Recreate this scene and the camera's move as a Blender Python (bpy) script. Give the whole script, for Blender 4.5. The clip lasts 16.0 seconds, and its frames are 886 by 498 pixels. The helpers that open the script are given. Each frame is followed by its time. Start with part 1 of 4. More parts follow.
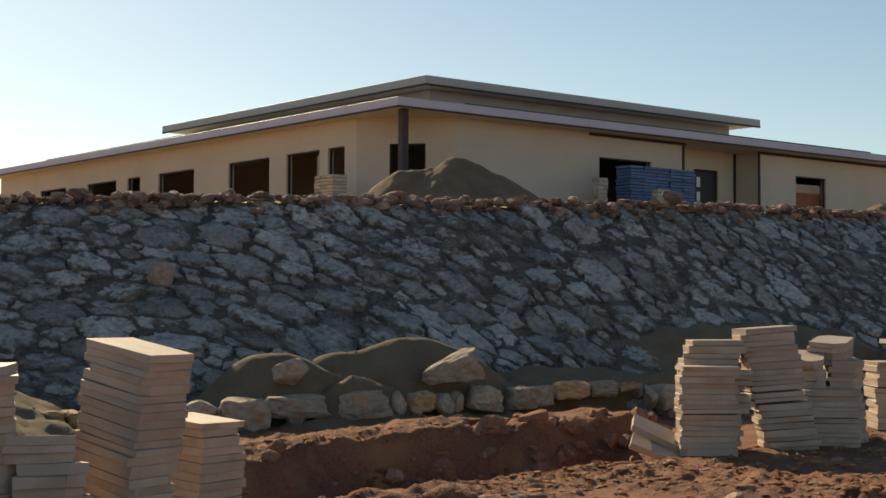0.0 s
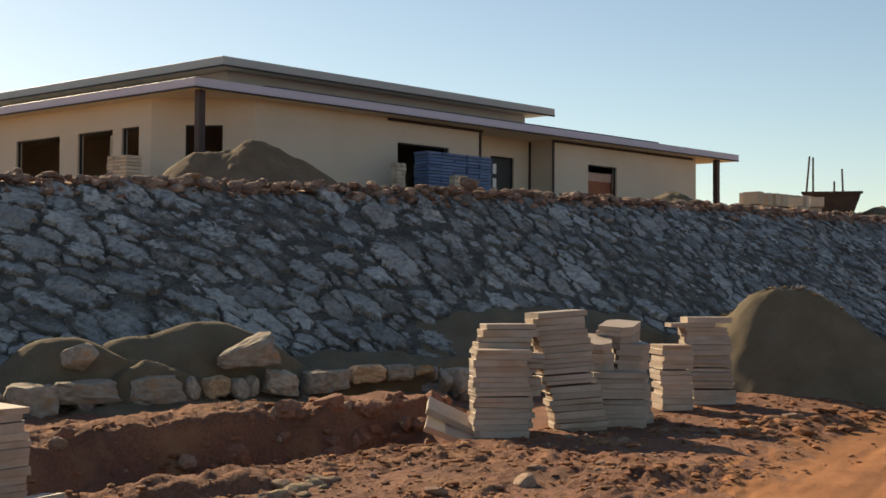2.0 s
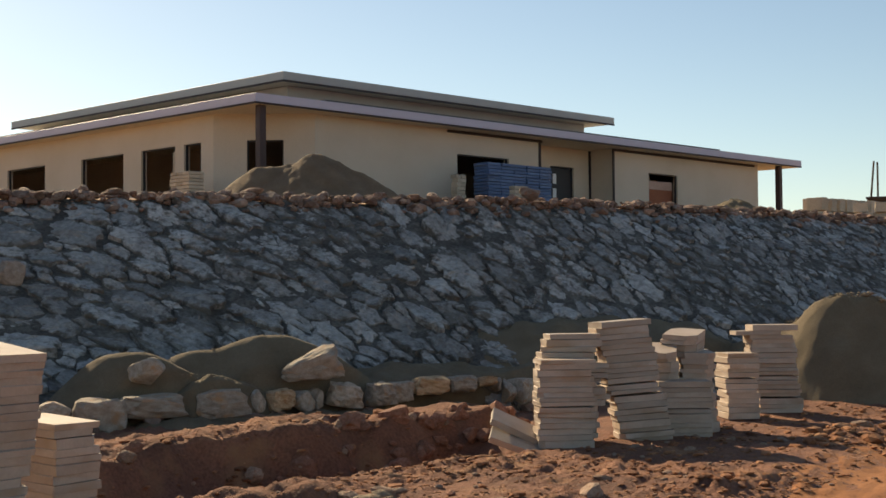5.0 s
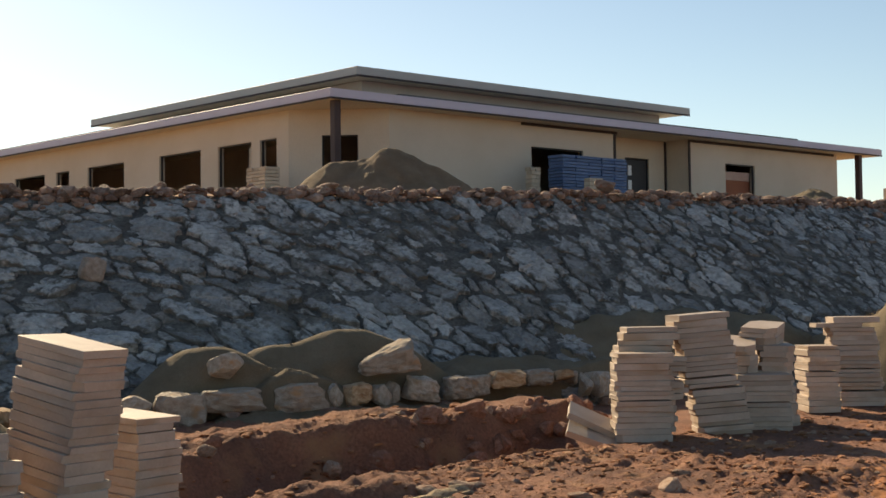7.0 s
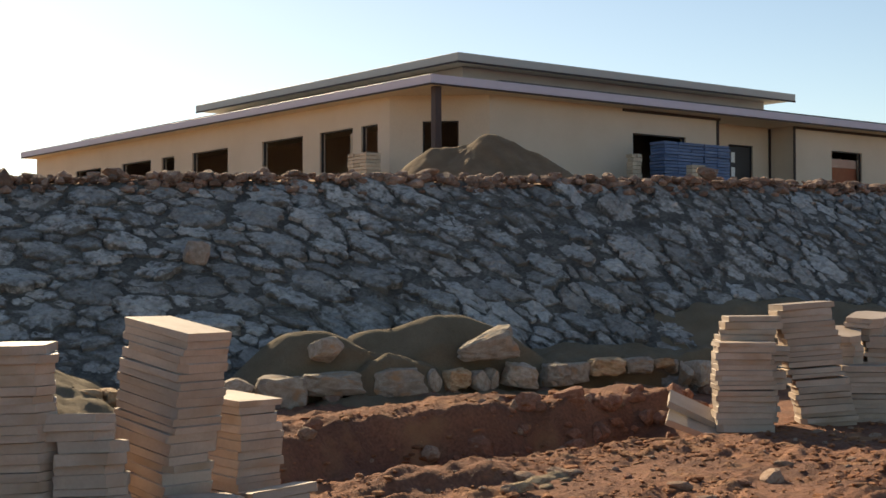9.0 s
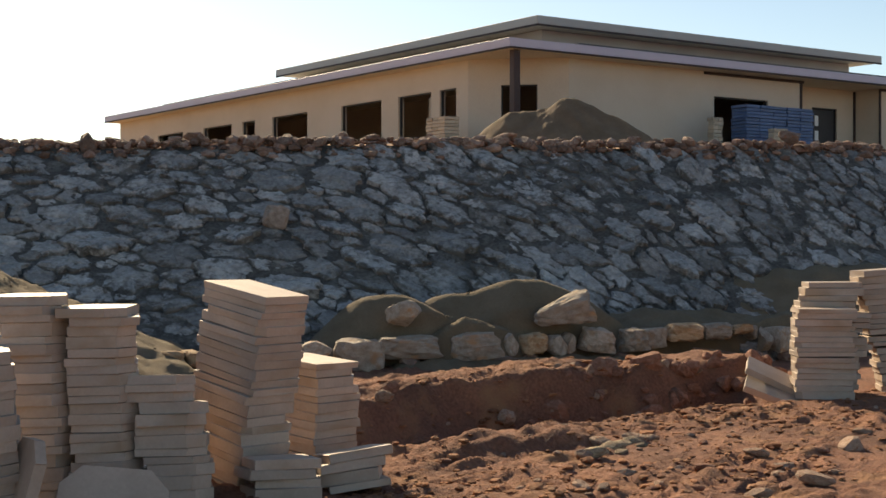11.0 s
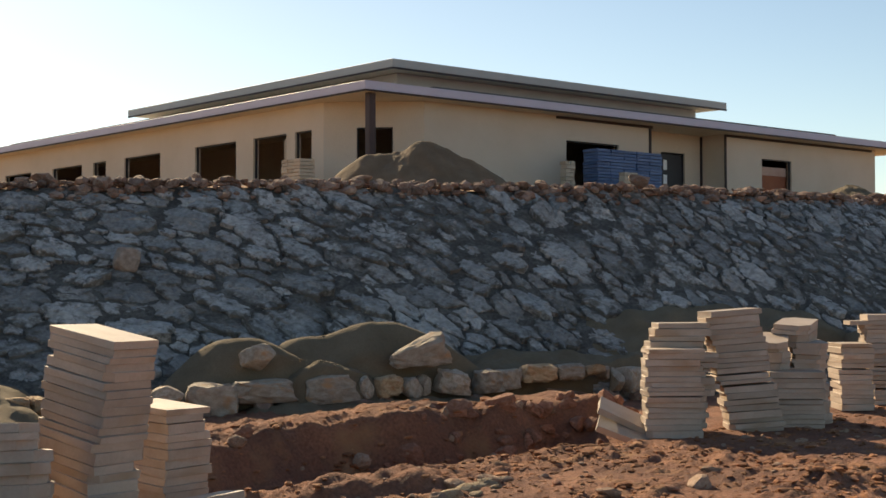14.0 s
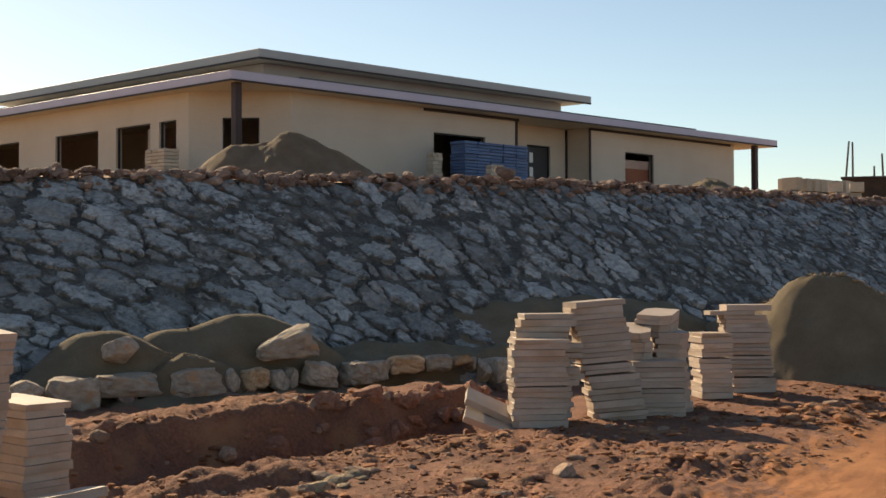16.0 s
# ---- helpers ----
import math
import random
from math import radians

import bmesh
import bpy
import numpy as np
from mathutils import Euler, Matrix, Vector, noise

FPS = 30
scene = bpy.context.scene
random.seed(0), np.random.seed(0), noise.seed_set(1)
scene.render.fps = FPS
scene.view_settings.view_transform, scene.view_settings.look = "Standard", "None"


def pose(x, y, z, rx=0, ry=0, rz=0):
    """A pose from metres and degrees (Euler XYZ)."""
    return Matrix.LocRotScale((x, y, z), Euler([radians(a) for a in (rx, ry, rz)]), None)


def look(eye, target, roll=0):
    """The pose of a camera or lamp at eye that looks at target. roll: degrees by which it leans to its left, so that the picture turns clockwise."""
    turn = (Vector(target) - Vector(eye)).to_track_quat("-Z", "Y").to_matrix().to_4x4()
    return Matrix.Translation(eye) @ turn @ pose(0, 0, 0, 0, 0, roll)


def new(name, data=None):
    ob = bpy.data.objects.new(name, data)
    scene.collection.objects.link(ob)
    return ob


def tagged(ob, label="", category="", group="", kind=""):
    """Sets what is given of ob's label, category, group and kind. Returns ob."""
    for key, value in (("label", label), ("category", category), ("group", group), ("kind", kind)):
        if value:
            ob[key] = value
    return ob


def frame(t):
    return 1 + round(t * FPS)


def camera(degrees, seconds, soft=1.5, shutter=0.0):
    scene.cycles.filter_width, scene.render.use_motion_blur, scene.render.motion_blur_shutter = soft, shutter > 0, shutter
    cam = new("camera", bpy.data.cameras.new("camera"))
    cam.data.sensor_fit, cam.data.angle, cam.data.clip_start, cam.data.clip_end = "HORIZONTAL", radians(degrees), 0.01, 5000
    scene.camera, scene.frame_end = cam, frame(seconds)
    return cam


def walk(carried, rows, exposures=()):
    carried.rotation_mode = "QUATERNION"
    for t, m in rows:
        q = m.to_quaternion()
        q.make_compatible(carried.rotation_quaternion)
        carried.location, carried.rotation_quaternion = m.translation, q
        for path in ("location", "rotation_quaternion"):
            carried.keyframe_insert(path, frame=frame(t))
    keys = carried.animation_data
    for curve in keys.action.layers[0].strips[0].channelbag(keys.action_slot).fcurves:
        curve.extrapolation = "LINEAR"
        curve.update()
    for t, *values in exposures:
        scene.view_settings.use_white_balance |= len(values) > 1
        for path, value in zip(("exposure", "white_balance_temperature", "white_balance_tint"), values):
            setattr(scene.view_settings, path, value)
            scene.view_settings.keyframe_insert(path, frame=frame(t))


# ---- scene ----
HFOV = 35.23
EYE = 1.6
# seconds, x, y, height over the eye, yaw, pitch, lean
ROWS = [
    (0.0, -0.000, 0.000, 0.000, -39.31, 2.26, 0.11),
    (0.5, -0.018, -0.005, -0.008, -39.08, 2.55, 0.27),
    (1.0, -0.014, -0.010, -0.010, -40.25, 2.09, 0.04),
    (1.5, 0.008, -0.014, -0.012, -44.11, 2.30, 0.31),
    (2.0, 0.019, -0.003, -0.008, -47.58, 1.66, 0.30),
    (2.5, 0.008, 0.013, -0.003, -49.42, 1.96, 0.71),
    (3.0, 0.021, 0.015, -0.003, -49.93, 1.83, 0.54),
    (3.5, 0.020, 0.018, -0.006, -49.36, 1.90, 0.15),
    (4.0, 0.017, 0.006, -0.006, -48.19, 2.02, -0.08),
    (4.5, 0.002, 0.002, -0.023, -46.29, 1.65, -0.33),
    (4.7, -0.001, 0.002, -0.020, -45.76, 1.92, -0.40),
    (7.0, -0.007, 0.013, -0.002, -42.04, 1.87, -0.73),
    (7.5, 0.030, 0.035, 0.002, -41.21, 2.12, -0.68),
    (8.0, 0.003, -0.003, -0.006, -40.19, 2.14, -0.42),
    (8.5, -0.012, 0.005, 0.005, -38.60, 1.72, -0.41),
    (9.0, -0.014, 0.011, -0.003, -37.95, 1.34, -0.19),
    (9.5, -0.017, -0.009, -0.008, -36.18, 0.27, 0.22),
    (9.7, -0.017, -0.010, -0.006, -35.28, 0.06, 0.22),
    (11.8, -0.005, -0.030, 0.006, -34.67, -0.14, 0.00),
    (12.0, -0.004, -0.031, 0.006, -34.79, 0.21, -0.02),
    (12.5, 0.005, -0.041, 0.002, -36.16, 0.99, -0.20),
    (13.0, 0.007, -0.023, 0.006, -37.84, 1.21, -0.23),
    (13.5, 0.015, -0.013, 0.018, -39.35, 1.02, -0.45),
    (14.0, 0.017, -0.016, 0.008, -40.60, 1.58, -0.17),
    (14.5, 0.024, -0.024, -0.006, -41.78, 1.56, -0.01),
    (14.8, 0.041, -0.007, -0.001, -42.80, 1.39, 0.13),
    (15.0, 0.053, 0.005, 0.002, -44.38, 1.48, 0.23),
    (15.5, 0.040, -0.004, 0.000, -46.24, 1.19, -0.13),
    (16.0, 0.026, -0.004, 0.005, -46.04, 1.22, -0.28),
]

# seconds, stops, kelvin, tint
EXPOSURES = [(0.0, -0.26, 7000, 3), (1.2, -0.20, 7000, 3), (2.0, -0.12, 7000, 6), (3.0, 0.0, 7000, 9), (3.5, 0.0, 7000, 9), (4.5, -0.08, 7000, 6), (8.0, 0.04, 7000, 6), (9.5, 0.04, 6950, 7), (12.0, 0.06, 6950, 7), (14.0, 0.03, 6950, 6), (16.0, 0.0, 6980, 7)]


def camera_pose(x, y, z, yaw, pitch, lean):
    turn = Matrix.Rotation(radians(yaw), 4, "Z") @ Matrix.Rotation(radians(90 + pitch), 4, "X") @ Matrix.Rotation(radians(lean), 4, "Z")
    return Matrix.Translation((x, y, EYE + z)) @ turn


cam = camera(HFOV, 16.0, soft=1.6)
walk(cam, [(t, camera_pose(*row)) for t, *row in ROWS], exposures=EXPOSURES)

# ---- light ----
SUN_BEARING, SUN_ELEVATION = 13.5, 28.5
world = bpy.data.worlds.new("sky")
scene.world = world
world.use_nodes = True
wn, wl = world.node_tree.nodes, world.node_tree.links
sky = wn.new("ShaderNodeTexSky")
sky.sky_type, sky.sun_disc = "NISHITA", False
sky.sun_elevation, sky.sun_rotation = radians(SUN_ELEVATION), radians(SUN_BEARING)
sky.altitude, sky.air_density, sky.dust_density, sky.ozone_density = 1200, 1.0, 0.8, 0.6
wl.new(sky.outputs["Color"], wn["Background"].inputs["Color"])
wn["Background"].inputs["Strength"].default_value = 0.12
sun_data = bpy.data.lights.new("sun", "SUN")
sun_data.energy, sun_data.angle, sun_data.color = 7.8, radians(0.55), (1.0, 0.80, 0.56)
sun = new("sun", sun_data)
sun_way = Vector((math.sin(radians(SUN_BEARING)) * math.cos(radians(SUN_ELEVATION)),
                  math.cos(radians(SUN_BEARING)) * math.cos(radians(SUN_ELEVATION)), math.sin(radians(SUN_ELEVATION))))
sun.matrix_world = look(sun_way * 80, (0, 0, 0))


# ---- materials ----
def material(name, colours, scale=3.0, rough=0.9, bump=0.3, fine=40.0, metal=0.0, per_object=0.0, per_island=0.0, spots=None, bump_size=0.02, stretch=None, grainy=(0.78, 1.18), cover=(0.55, 0.68), gloss=0.3):
    """Two scales of noise between the colours, a fine grain, relief, and a shift of brightness from piece to piece."""
    m = bpy.data.materials.new(name)
    m.use_nodes = True
    n, l = m.node_tree.nodes, m.node_tree.links
    bsdf = n["Principled BSDF"]
    bsdf.inputs["Roughness"].default_value, bsdf.inputs["Metallic"].default_value = rough, metal
    bsdf.inputs["Specular IOR Level"].default_value = gloss
    co = n.new("ShaderNodeTexCoord")
    source = co.outputs["Object"]
    if per_object:
        info = n.new("ShaderNodeObjectInfo")
        shift = n.new("ShaderNodeVectorMath")
        shift.operation = "MULTIPLY_ADD"
        l.new(info.outputs["Random"], shift.inputs[0])
        shift.inputs[1].default_value = (37, 53, 71)
        l.new(source, shift.inputs[2])
        source = shift.outputs[0]
    if stretch:
        mp = n.new("ShaderNodeMapping")
        mp.inputs["Scale"].default_value = stretch
        l.new(source, mp.inputs["Vector"])
        source = mp.outputs[0]
    big, small = n.new("ShaderNodeTexNoise"), n.new("ShaderNodeTexNoise")
    for node, s, d in ((big, scale, 5.0), (small, fine, 8.0)):
        l.new(source, node.inputs["Vector"])
        node.inputs["Scale"].default_value, node.inputs["Detail"].default_value = s, d
        node.inputs["Roughness"].default_value = 0.62
    ramp = n.new("ShaderNodeValToRGB")
    ramp.color_ramp.elements.remove(ramp.color_ramp.elements[1])
    for i, c in enumerate(colours):
        at = 0.3 + 0.4 * i / max(1, len(colours) - 1)
        e = ramp.color_ramp.elements[0] if i == 0 else ramp.color_ramp.elements.new(at)
        e.position, e.color = at, (*c, 1)
    l.new(big.outputs["Fac"], ramp.inputs["Fac"])
    grain = n.new("ShaderNodeMapRange")
    grain.inputs["From Min"].default_value, grain.inputs["From Max"].default_value = 0.3, 0.7
    grain.inputs["To Min"].default_value, grain.inputs["To Max"].default_value = grainy
    l.new(small.outputs["Fac"], grain.inputs["Value"])
    mul = n.new("ShaderNodeVectorMath")
    mul.operation = "SCALE"
    l.new(ramp.outputs["Color"], mul.inputs[0])
    l.new(grain.outputs["Result"], mul.inputs["Scale"])
    colour = mul.outputs[0]
    for amount, kind in ((per_object, "ShaderNodeObjectInfo"), (per_island, "ShaderNodeNewGeometry")):
        if amount:
            node = n.new(kind)
            out = node.outputs["Random"] if kind == "ShaderNodeObjectInfo" else node.outputs["Random Per Island"]
            rng = n.new("ShaderNodeMapRange")
            rng.inputs["To Min"].default_value, rng.inputs["To Max"].default_value = 1 - amount, 1 + amount
            l.new(out, rng.inputs["Value"])
            sc = n.new("ShaderNodeVectorMath")
            sc.operation = "SCALE"
            l.new(colour, sc.inputs[0])
            l.new(rng.outputs["Result"], sc.inputs["Scale"])
            colour = sc.outputs[0]
    if spots:
        where, tint = spots
        vor = n.new("ShaderNodeTexNoise")
        vor.inputs["Scale"].default_value, vor.inputs["Detail"].default_value = where, 6
        l.new(source, vor.inputs["Vector"])
        cut = n.new("ShaderNodeMapRange")
        cut.inputs["From Min"].default_value, cut.inputs["From Max"].default_value = cover
        l.new(vor.outputs["Fac"], cut.inputs["Value"])
        mix = n.new("ShaderNodeMix")
        mix.data_type = "RGBA"
        l.new(cut.outputs["Result"], mix.inputs["Factor"])
        l.new(colour, mix.inputs["A"])
        mix.inputs["B"].default_value = (*tint, 1)
        colour = mix.outputs["Result"]
    l.new(colour, bsdf.inputs["Base Color"])
    if bump:
        b = n.new("ShaderNodeBump")
        b.inputs["Strength"].default_value, b.inputs["Distance"].default_value = bump, bump_size
        add = n.new("ShaderNodeMath")
        add.operation = "ADD"
        l.new(big.outputs["Fac"], add.inputs[0])
        l.new(small.outputs["Fac"], add.inputs[1])
        l.new(add.outputs[0], b.inputs["Height"])
        l.new(b.outputs["Normal"], bsdf.inputs["Normal"])
    return m


SOIL = material("red_soil", [(0.136, 0.066, 0.045), (0.232, 0.107, 0.066), (0.345, 0.167, 0.097)], 0.9, 0.95, 1.0, 30, spots=(1.7, (0.315, 0.162, 0.085)), bump_size=0.035, grainy=(0.66, 1.30))
TRACK = material("packed_red_track", [(0.25, 0.097, 0.034), (0.335, 0.136, 0.050), (0.395, 0.174, 0.069)], 0.8, 0.95, 0.7, 26, spots=(2.6, (0.25, 0.10, 0.037)), bump_size=0.02, grainy=(0.80, 1.18))
SOIL_TOP = material("platform_soil", [(0.30, 0.17, 0.09), (0.42, 0.27, 0.16), (0.48, 0.34, 0.22)], 0.6, 0.95, 0.7, 20)
CLOD = material("soil_clod", [(0.20, 0.075, 0.036), (0.31, 0.135, 0.062), (0.40, 0.23, 0.13)], 4.0, 0.95, 0.8, 45, per_island=0.3)
RUBBLE = material("crest_rubble", [(0.17, 0.105, 0.075), (0.27, 0.175, 0.13), (0.36, 0.275, 0.22)], 4.0, 0.95, 0.8, 45, per_island=0.4)
SAND = material("river_sand", [(0.140, 0.108, 0.069), (0.172, 0.134, 0.087), (0.208, 0.164, 0.110)], 1.6, 0.95, 0.7, 60)
BROWN_SAND = material("brown_building_sand", [(0.150, 0.104, 0.066), (0.190, 0.133, 0.085), (0.235, 0.168, 0.110)], 1.6, 0.95, 0.8, 50)
MORTAR_TONES = [(0.066, 0.061, 0.055), (0.112, 0.105, 0.093), (0.20, 0.187, 0.164)]
MORTAR = material("dark_earth_mortar", MORTAR_TONES, 3.2, 0.95, 1.0, 18, grainy=(0.55, 1.4), bump_size=0.04)


def smeared(m, tones, scale=3.2):
    """Mortar smeared ragged over a stone, more towards its rim (the mesh's rim attribute: 0 at the outline, 1 in the middle)."""
    n, l = m.node_tree.nodes, m.node_tree.links
    bsdf = n["Principled BSDF"]
    stone = bsdf.inputs["Base Color"].links[0].from_socket
    place = n.new("ShaderNodeNewGeometry")
    ragged, patch, tone = n.new("ShaderNodeTexNoise"), n.new("ShaderNodeTexNoise"), n.new("ShaderNodeTexNoise")
    for node, size, detail, harsh in ((ragged, 7.5, 9.0, 0.68), (patch, 0.55, 3.0, 0.5), (tone, scale, 5.0, 0.62)):
        l.new(place.outputs["Position"], node.inputs["Vector"])
        node.inputs["Scale"].default_value, node.inputs["Detail"].default_value, node.inputs["Roughness"].default_value = size, detail, harsh
    rim = n.new("ShaderNodeAttribute")
    rim.attribute_name = "rim"

    def calc(op, a, b):
        node = n.new("ShaderNodeMath")
        node.operation = op
        for i, v in enumerate((a, b)):
            if isinstance(v, float):
                node.inputs[i].default_value = v
            else:
                l.new(v, node.inputs[i])
        return node.outputs[0]
    level = calc("ADD", calc("MULTIPLY", rim.outputs["Fac"], 0.30), calc("MULTIPLY", calc("SUBTRACT", ragged.outputs["Fac"], 0.5), 2.0))
    level = calc("ADD", level, calc("MULTIPLY", calc("SUBTRACT", 0.5, patch.outputs["Fac"]), 1.1))
    cover = n.new("ShaderNodeMapRange")
    cover.inputs["From Min"].default_value, cover.inputs["From Max"].default_value = -0.03, 0.26
    l.new(level, cover.inputs["Value"])
    ramp = n.new("ShaderNodeValToRGB")
    ramp.color_ramp.elements[0].position, ramp.color_ramp.elements[0].color = 0.3, (*tones[0], 1)
    ramp.color_ramp.elements[1].position, ramp.color_ramp.elements[1].color = 0.7, (*tones[2], 1)
    l.new(tone.outputs["Fac"], ramp.inputs["Fac"])
    mix = n.new("ShaderNodeMix")
    mix.data_type = "RGBA"
    l.new(cover.outputs["Result"], mix.inputs["Factor"])
    l.new(ramp.outputs["Color"], mix.inputs["A"])
    l.new(stone, mix.inputs["B"])
    l.new(mix.outputs["Result"], bsdf.inputs["Base Color"])
    return m


PITCH_TONES = [(0.225, 0.218, 0.207), (0.335, 0.326, 0.309), (0.43, 0.415, 0.39)]
PITCH = smeared(material("pitching_stone", PITCH_TONES, 2.6, 0.88, 0.9, 14, per_object=0.34, grainy=(0.66, 1.28), bump_size=0.03), MORTAR_TONES)
PITCH_FAR = smeared(material("pitching_stone_far", PITCH_TONES, 2.6, 0.88, 0.9, 14, per_island=0.34, grainy=(0.66, 1.28), bump_size=0.03), MORTAR_TONES)
RED_STONE = material("reddish_stone", [(0.22, 0.10, 0.06), (0.32, 0.155, 0.10), (0.40, 0.22, 0.155)], 3.0, 0.9, 0.7, 30, per_object=0.25, spots=(4.0, (0.26, 0.115, 0.06)))
BOULDER = material("boulder", [(0.19, 0.128, 0.097), (0.29, 0.205, 0.16), (0.39, 0.31, 0.255)], 2.2, 0.9, 0.7, 25, per_object=0.35, spots=(3.0, (0.27, 0.13, 0.08)))
BROWN_STONE = material("brown_stone", [(0.28, 0.215, 0.17), (0.37, 0.295, 0.24), (0.46, 0.38, 0.32)], 2.5, 0.9, 0.7, 25)
PALE_ROCK = material("pale_rock", [(0.31, 0.245, 0.185), (0.45, 0.375, 0.295), (0.55, 0.485, 0.405)], 2.5, 0.85, 0.8, 25, per_object=0.2, spots=(1.6, (0.44, 0.27, 0.15)), cover=(0.58, 0.7))
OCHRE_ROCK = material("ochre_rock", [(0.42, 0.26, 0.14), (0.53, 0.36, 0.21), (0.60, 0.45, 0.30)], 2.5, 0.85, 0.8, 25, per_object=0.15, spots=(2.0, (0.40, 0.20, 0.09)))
DUSTY = material("dusty_stone", [(0.26, 0.17, 0.115), (0.36, 0.245, 0.175), (0.44, 0.32, 0.24)], 4.0, 0.9, 0.6, 40, per_object=0.2, spots=(3.0, (0.30, 0.14, 0.075)))
GRAVEL = material("sand_gravel", [(0.20, 0.15, 0.095), (0.28, 0.22, 0.145), (0.36, 0.29, 0.20)], 4.0, 0.95, 0.6, 45, per_island=0.3)
GREEN_STONE = material("greenish_grey_stone", [(0.30, 0.22, 0.135), (0.40, 0.30, 0.19), (0.48, 0.385, 0.265)], 5.0, 0.9, 0.8, 30, per_object=0.2, spots=(4.0, (0.28, 0.14, 0.075)))
SLAB = material("cream_stone_slab", [(0.37, 0.292, 0.232), (0.43, 0.345, 0.28), (0.485, 0.395, 0.325)], 2.6, 0.6, 0.35, 45, per_object=0.13, spots=(1.7, (0.36, 0.265, 0.19)), bump_size=0.005, grainy=(0.93, 1.06), gloss=0.5)
WALL = material("cream_plaster", [(0.565, 0.485, 0.385), (0.605, 0.525, 0.425), (0.635, 0.555, 0.46)], 0.5, 0.85, 0.08, 30, bump_size=0.01, grainy=(0.93, 1.06))
GREY_PLASTER = material("grey_plaster", [(0.40, 0.375, 0.34), (0.46, 0.43, 0.39)], 0.6, 0.85, 0.1, 30, grainy=(0.93, 1.06))
FASCIA = material("pale_fascia", [(0.50, 0.48, 0.58), (0.55, 0.53, 0.64)], 0.8, 0.5, 0.02, 30, grainy=(0.97, 1.03))
FASCIA_GREY = material("grey_fascia", [(0.40, 0.39, 0.37), (0.45, 0.44, 0.42)], 0.8, 0.55, 0.02, 30, grainy=(0.96, 1.04))
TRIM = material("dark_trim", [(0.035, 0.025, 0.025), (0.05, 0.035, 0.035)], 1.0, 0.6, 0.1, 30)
COLUMN = material("brown_steel", [(0.055, 0.035, 0.035), (0.075, 0.05, 0.048)], 1.0, 0.55, 0.1, 30)
SHEET = material("roof_sheet", [(0.36, 0.36, 0.37), (0.42, 0.42, 0.43)], 0.6, 0.45, 0.05, 20, metal=0.4)
SOFFIT = material("soffit_board", [(0.60, 0.52, 0.39), (0.66, 0.58, 0.45)], 0.8, 0.85, 0.1, 30)
FRAME = material("dark_window_frame", [(0.03, 0.03, 0.035), (0.04, 0.04, 0.045)], 1.0, 0.45, 0.05, 30)
DOOR_RED = material("red_brown_board", [(0.26, 0.09, 0.05), (0.33, 0.12, 0.06)], 1.5, 0.7, 0.2, 30)
INSIDE = material("bare_inner_wall", [(0.30, 0.26, 0.22), (0.38, 0.33, 0.28)], 0.8, 0.9, 0.2, 30)
CONCRETE = material("floor_concrete", [(0.30, 0.29, 0.27), (0.38, 0.37, 0.34)], 1.0, 0.9, 0.3, 30)
BLUE = material("blue_wrapped_block", [(0.062, 0.11, 0.23), (0.095, 0.155, 0.30), (0.17, 0.235, 0.37)], 4.0, 0.45, 0.4, 30, per_object=0.16, stretch=(0.4, 0.4, 6.0))
ROOF_DARK = material("dark_roof_edge", [(0.10, 0.10, 0.11), (0.14, 0.14, 0.15)], 0.6, 0.5, 0.05, 20)
PINK_BOARD = material("pale_pink_board", [(0.46, 0.30, 0.24), (0.54, 0.37, 0.30)], 1.5, 0.7, 0.1, 30)
PALE_BLOCK = material("pale_block", [(0.46, 0.38, 0.29), (0.55, 0.47, 0.37)], 4.0, 0.9, 0.3, 40, per_object=0.15)
RUST = material("dark_rusty_steel", [(0.035, 0.025, 0.02), (0.08, 0.05, 0.035)], 3.0, 0.7, 0.3, 40)
TIMBER = material("grey_timber", [(0.10, 0.08, 0.06), (0.16, 0.13, 0.10)], 6.0, 0.85, 0.3, 40)


# pale colour paints in the bright light showing in the door panes
PALE_PANE = material("lit_look_pane", [(0.75, 0.78, 0.80), (0.82, 0.84, 0.86)], 2.0, 0.3, 0.0, 20)


# ---- mesh helpers ----
def mesh_of(name, bm, mat, smooth=False):
    me = bpy.data.meshes.new(name)
    bm.to_mesh(me)
    bm.free()
    me.materials.append(mat)
    if smooth:
        me.polygons.foreach_set("use_smooth", [True] * len(me.polygons))
    return me


def part(name, bm, mat, parent, label="", smooth=False):
    ob = new(name, mesh_of(name, bm, mat, smooth))
    ob.parent = parent
    return tagged(ob, label)


def empty(name, place=(0, 0, 0)):
    ob = new(name)
    ob.location = place
    ob.empty_display_size = 0.2
    return ob


def box(bm, x0, y0, z0, x1, y1, z1, bevel=0.0):
    made = bmesh.ops.create_cube(bm, size=1.0)["verts"]
    for v in made:
        v.co = Vector(((x0 + x1) / 2 + v.co.x * (x1 - x0), (y0 + y1) / 2 + v.co.y * (y1 - y0), (z0 + z1) / 2 + v.co.z * (z1 - z0)))
    if bevel:
        edges = list({e for v in made for e in v.link_edges})
        bmesh.ops.bevel(bm, geom=edges, offset=bevel, segments=1, affect="EDGES")
    return made


def boxed(*args, bevel=0.0):
    bm = bmesh.new()
    box(bm, *args, bevel=bevel)
    return bm


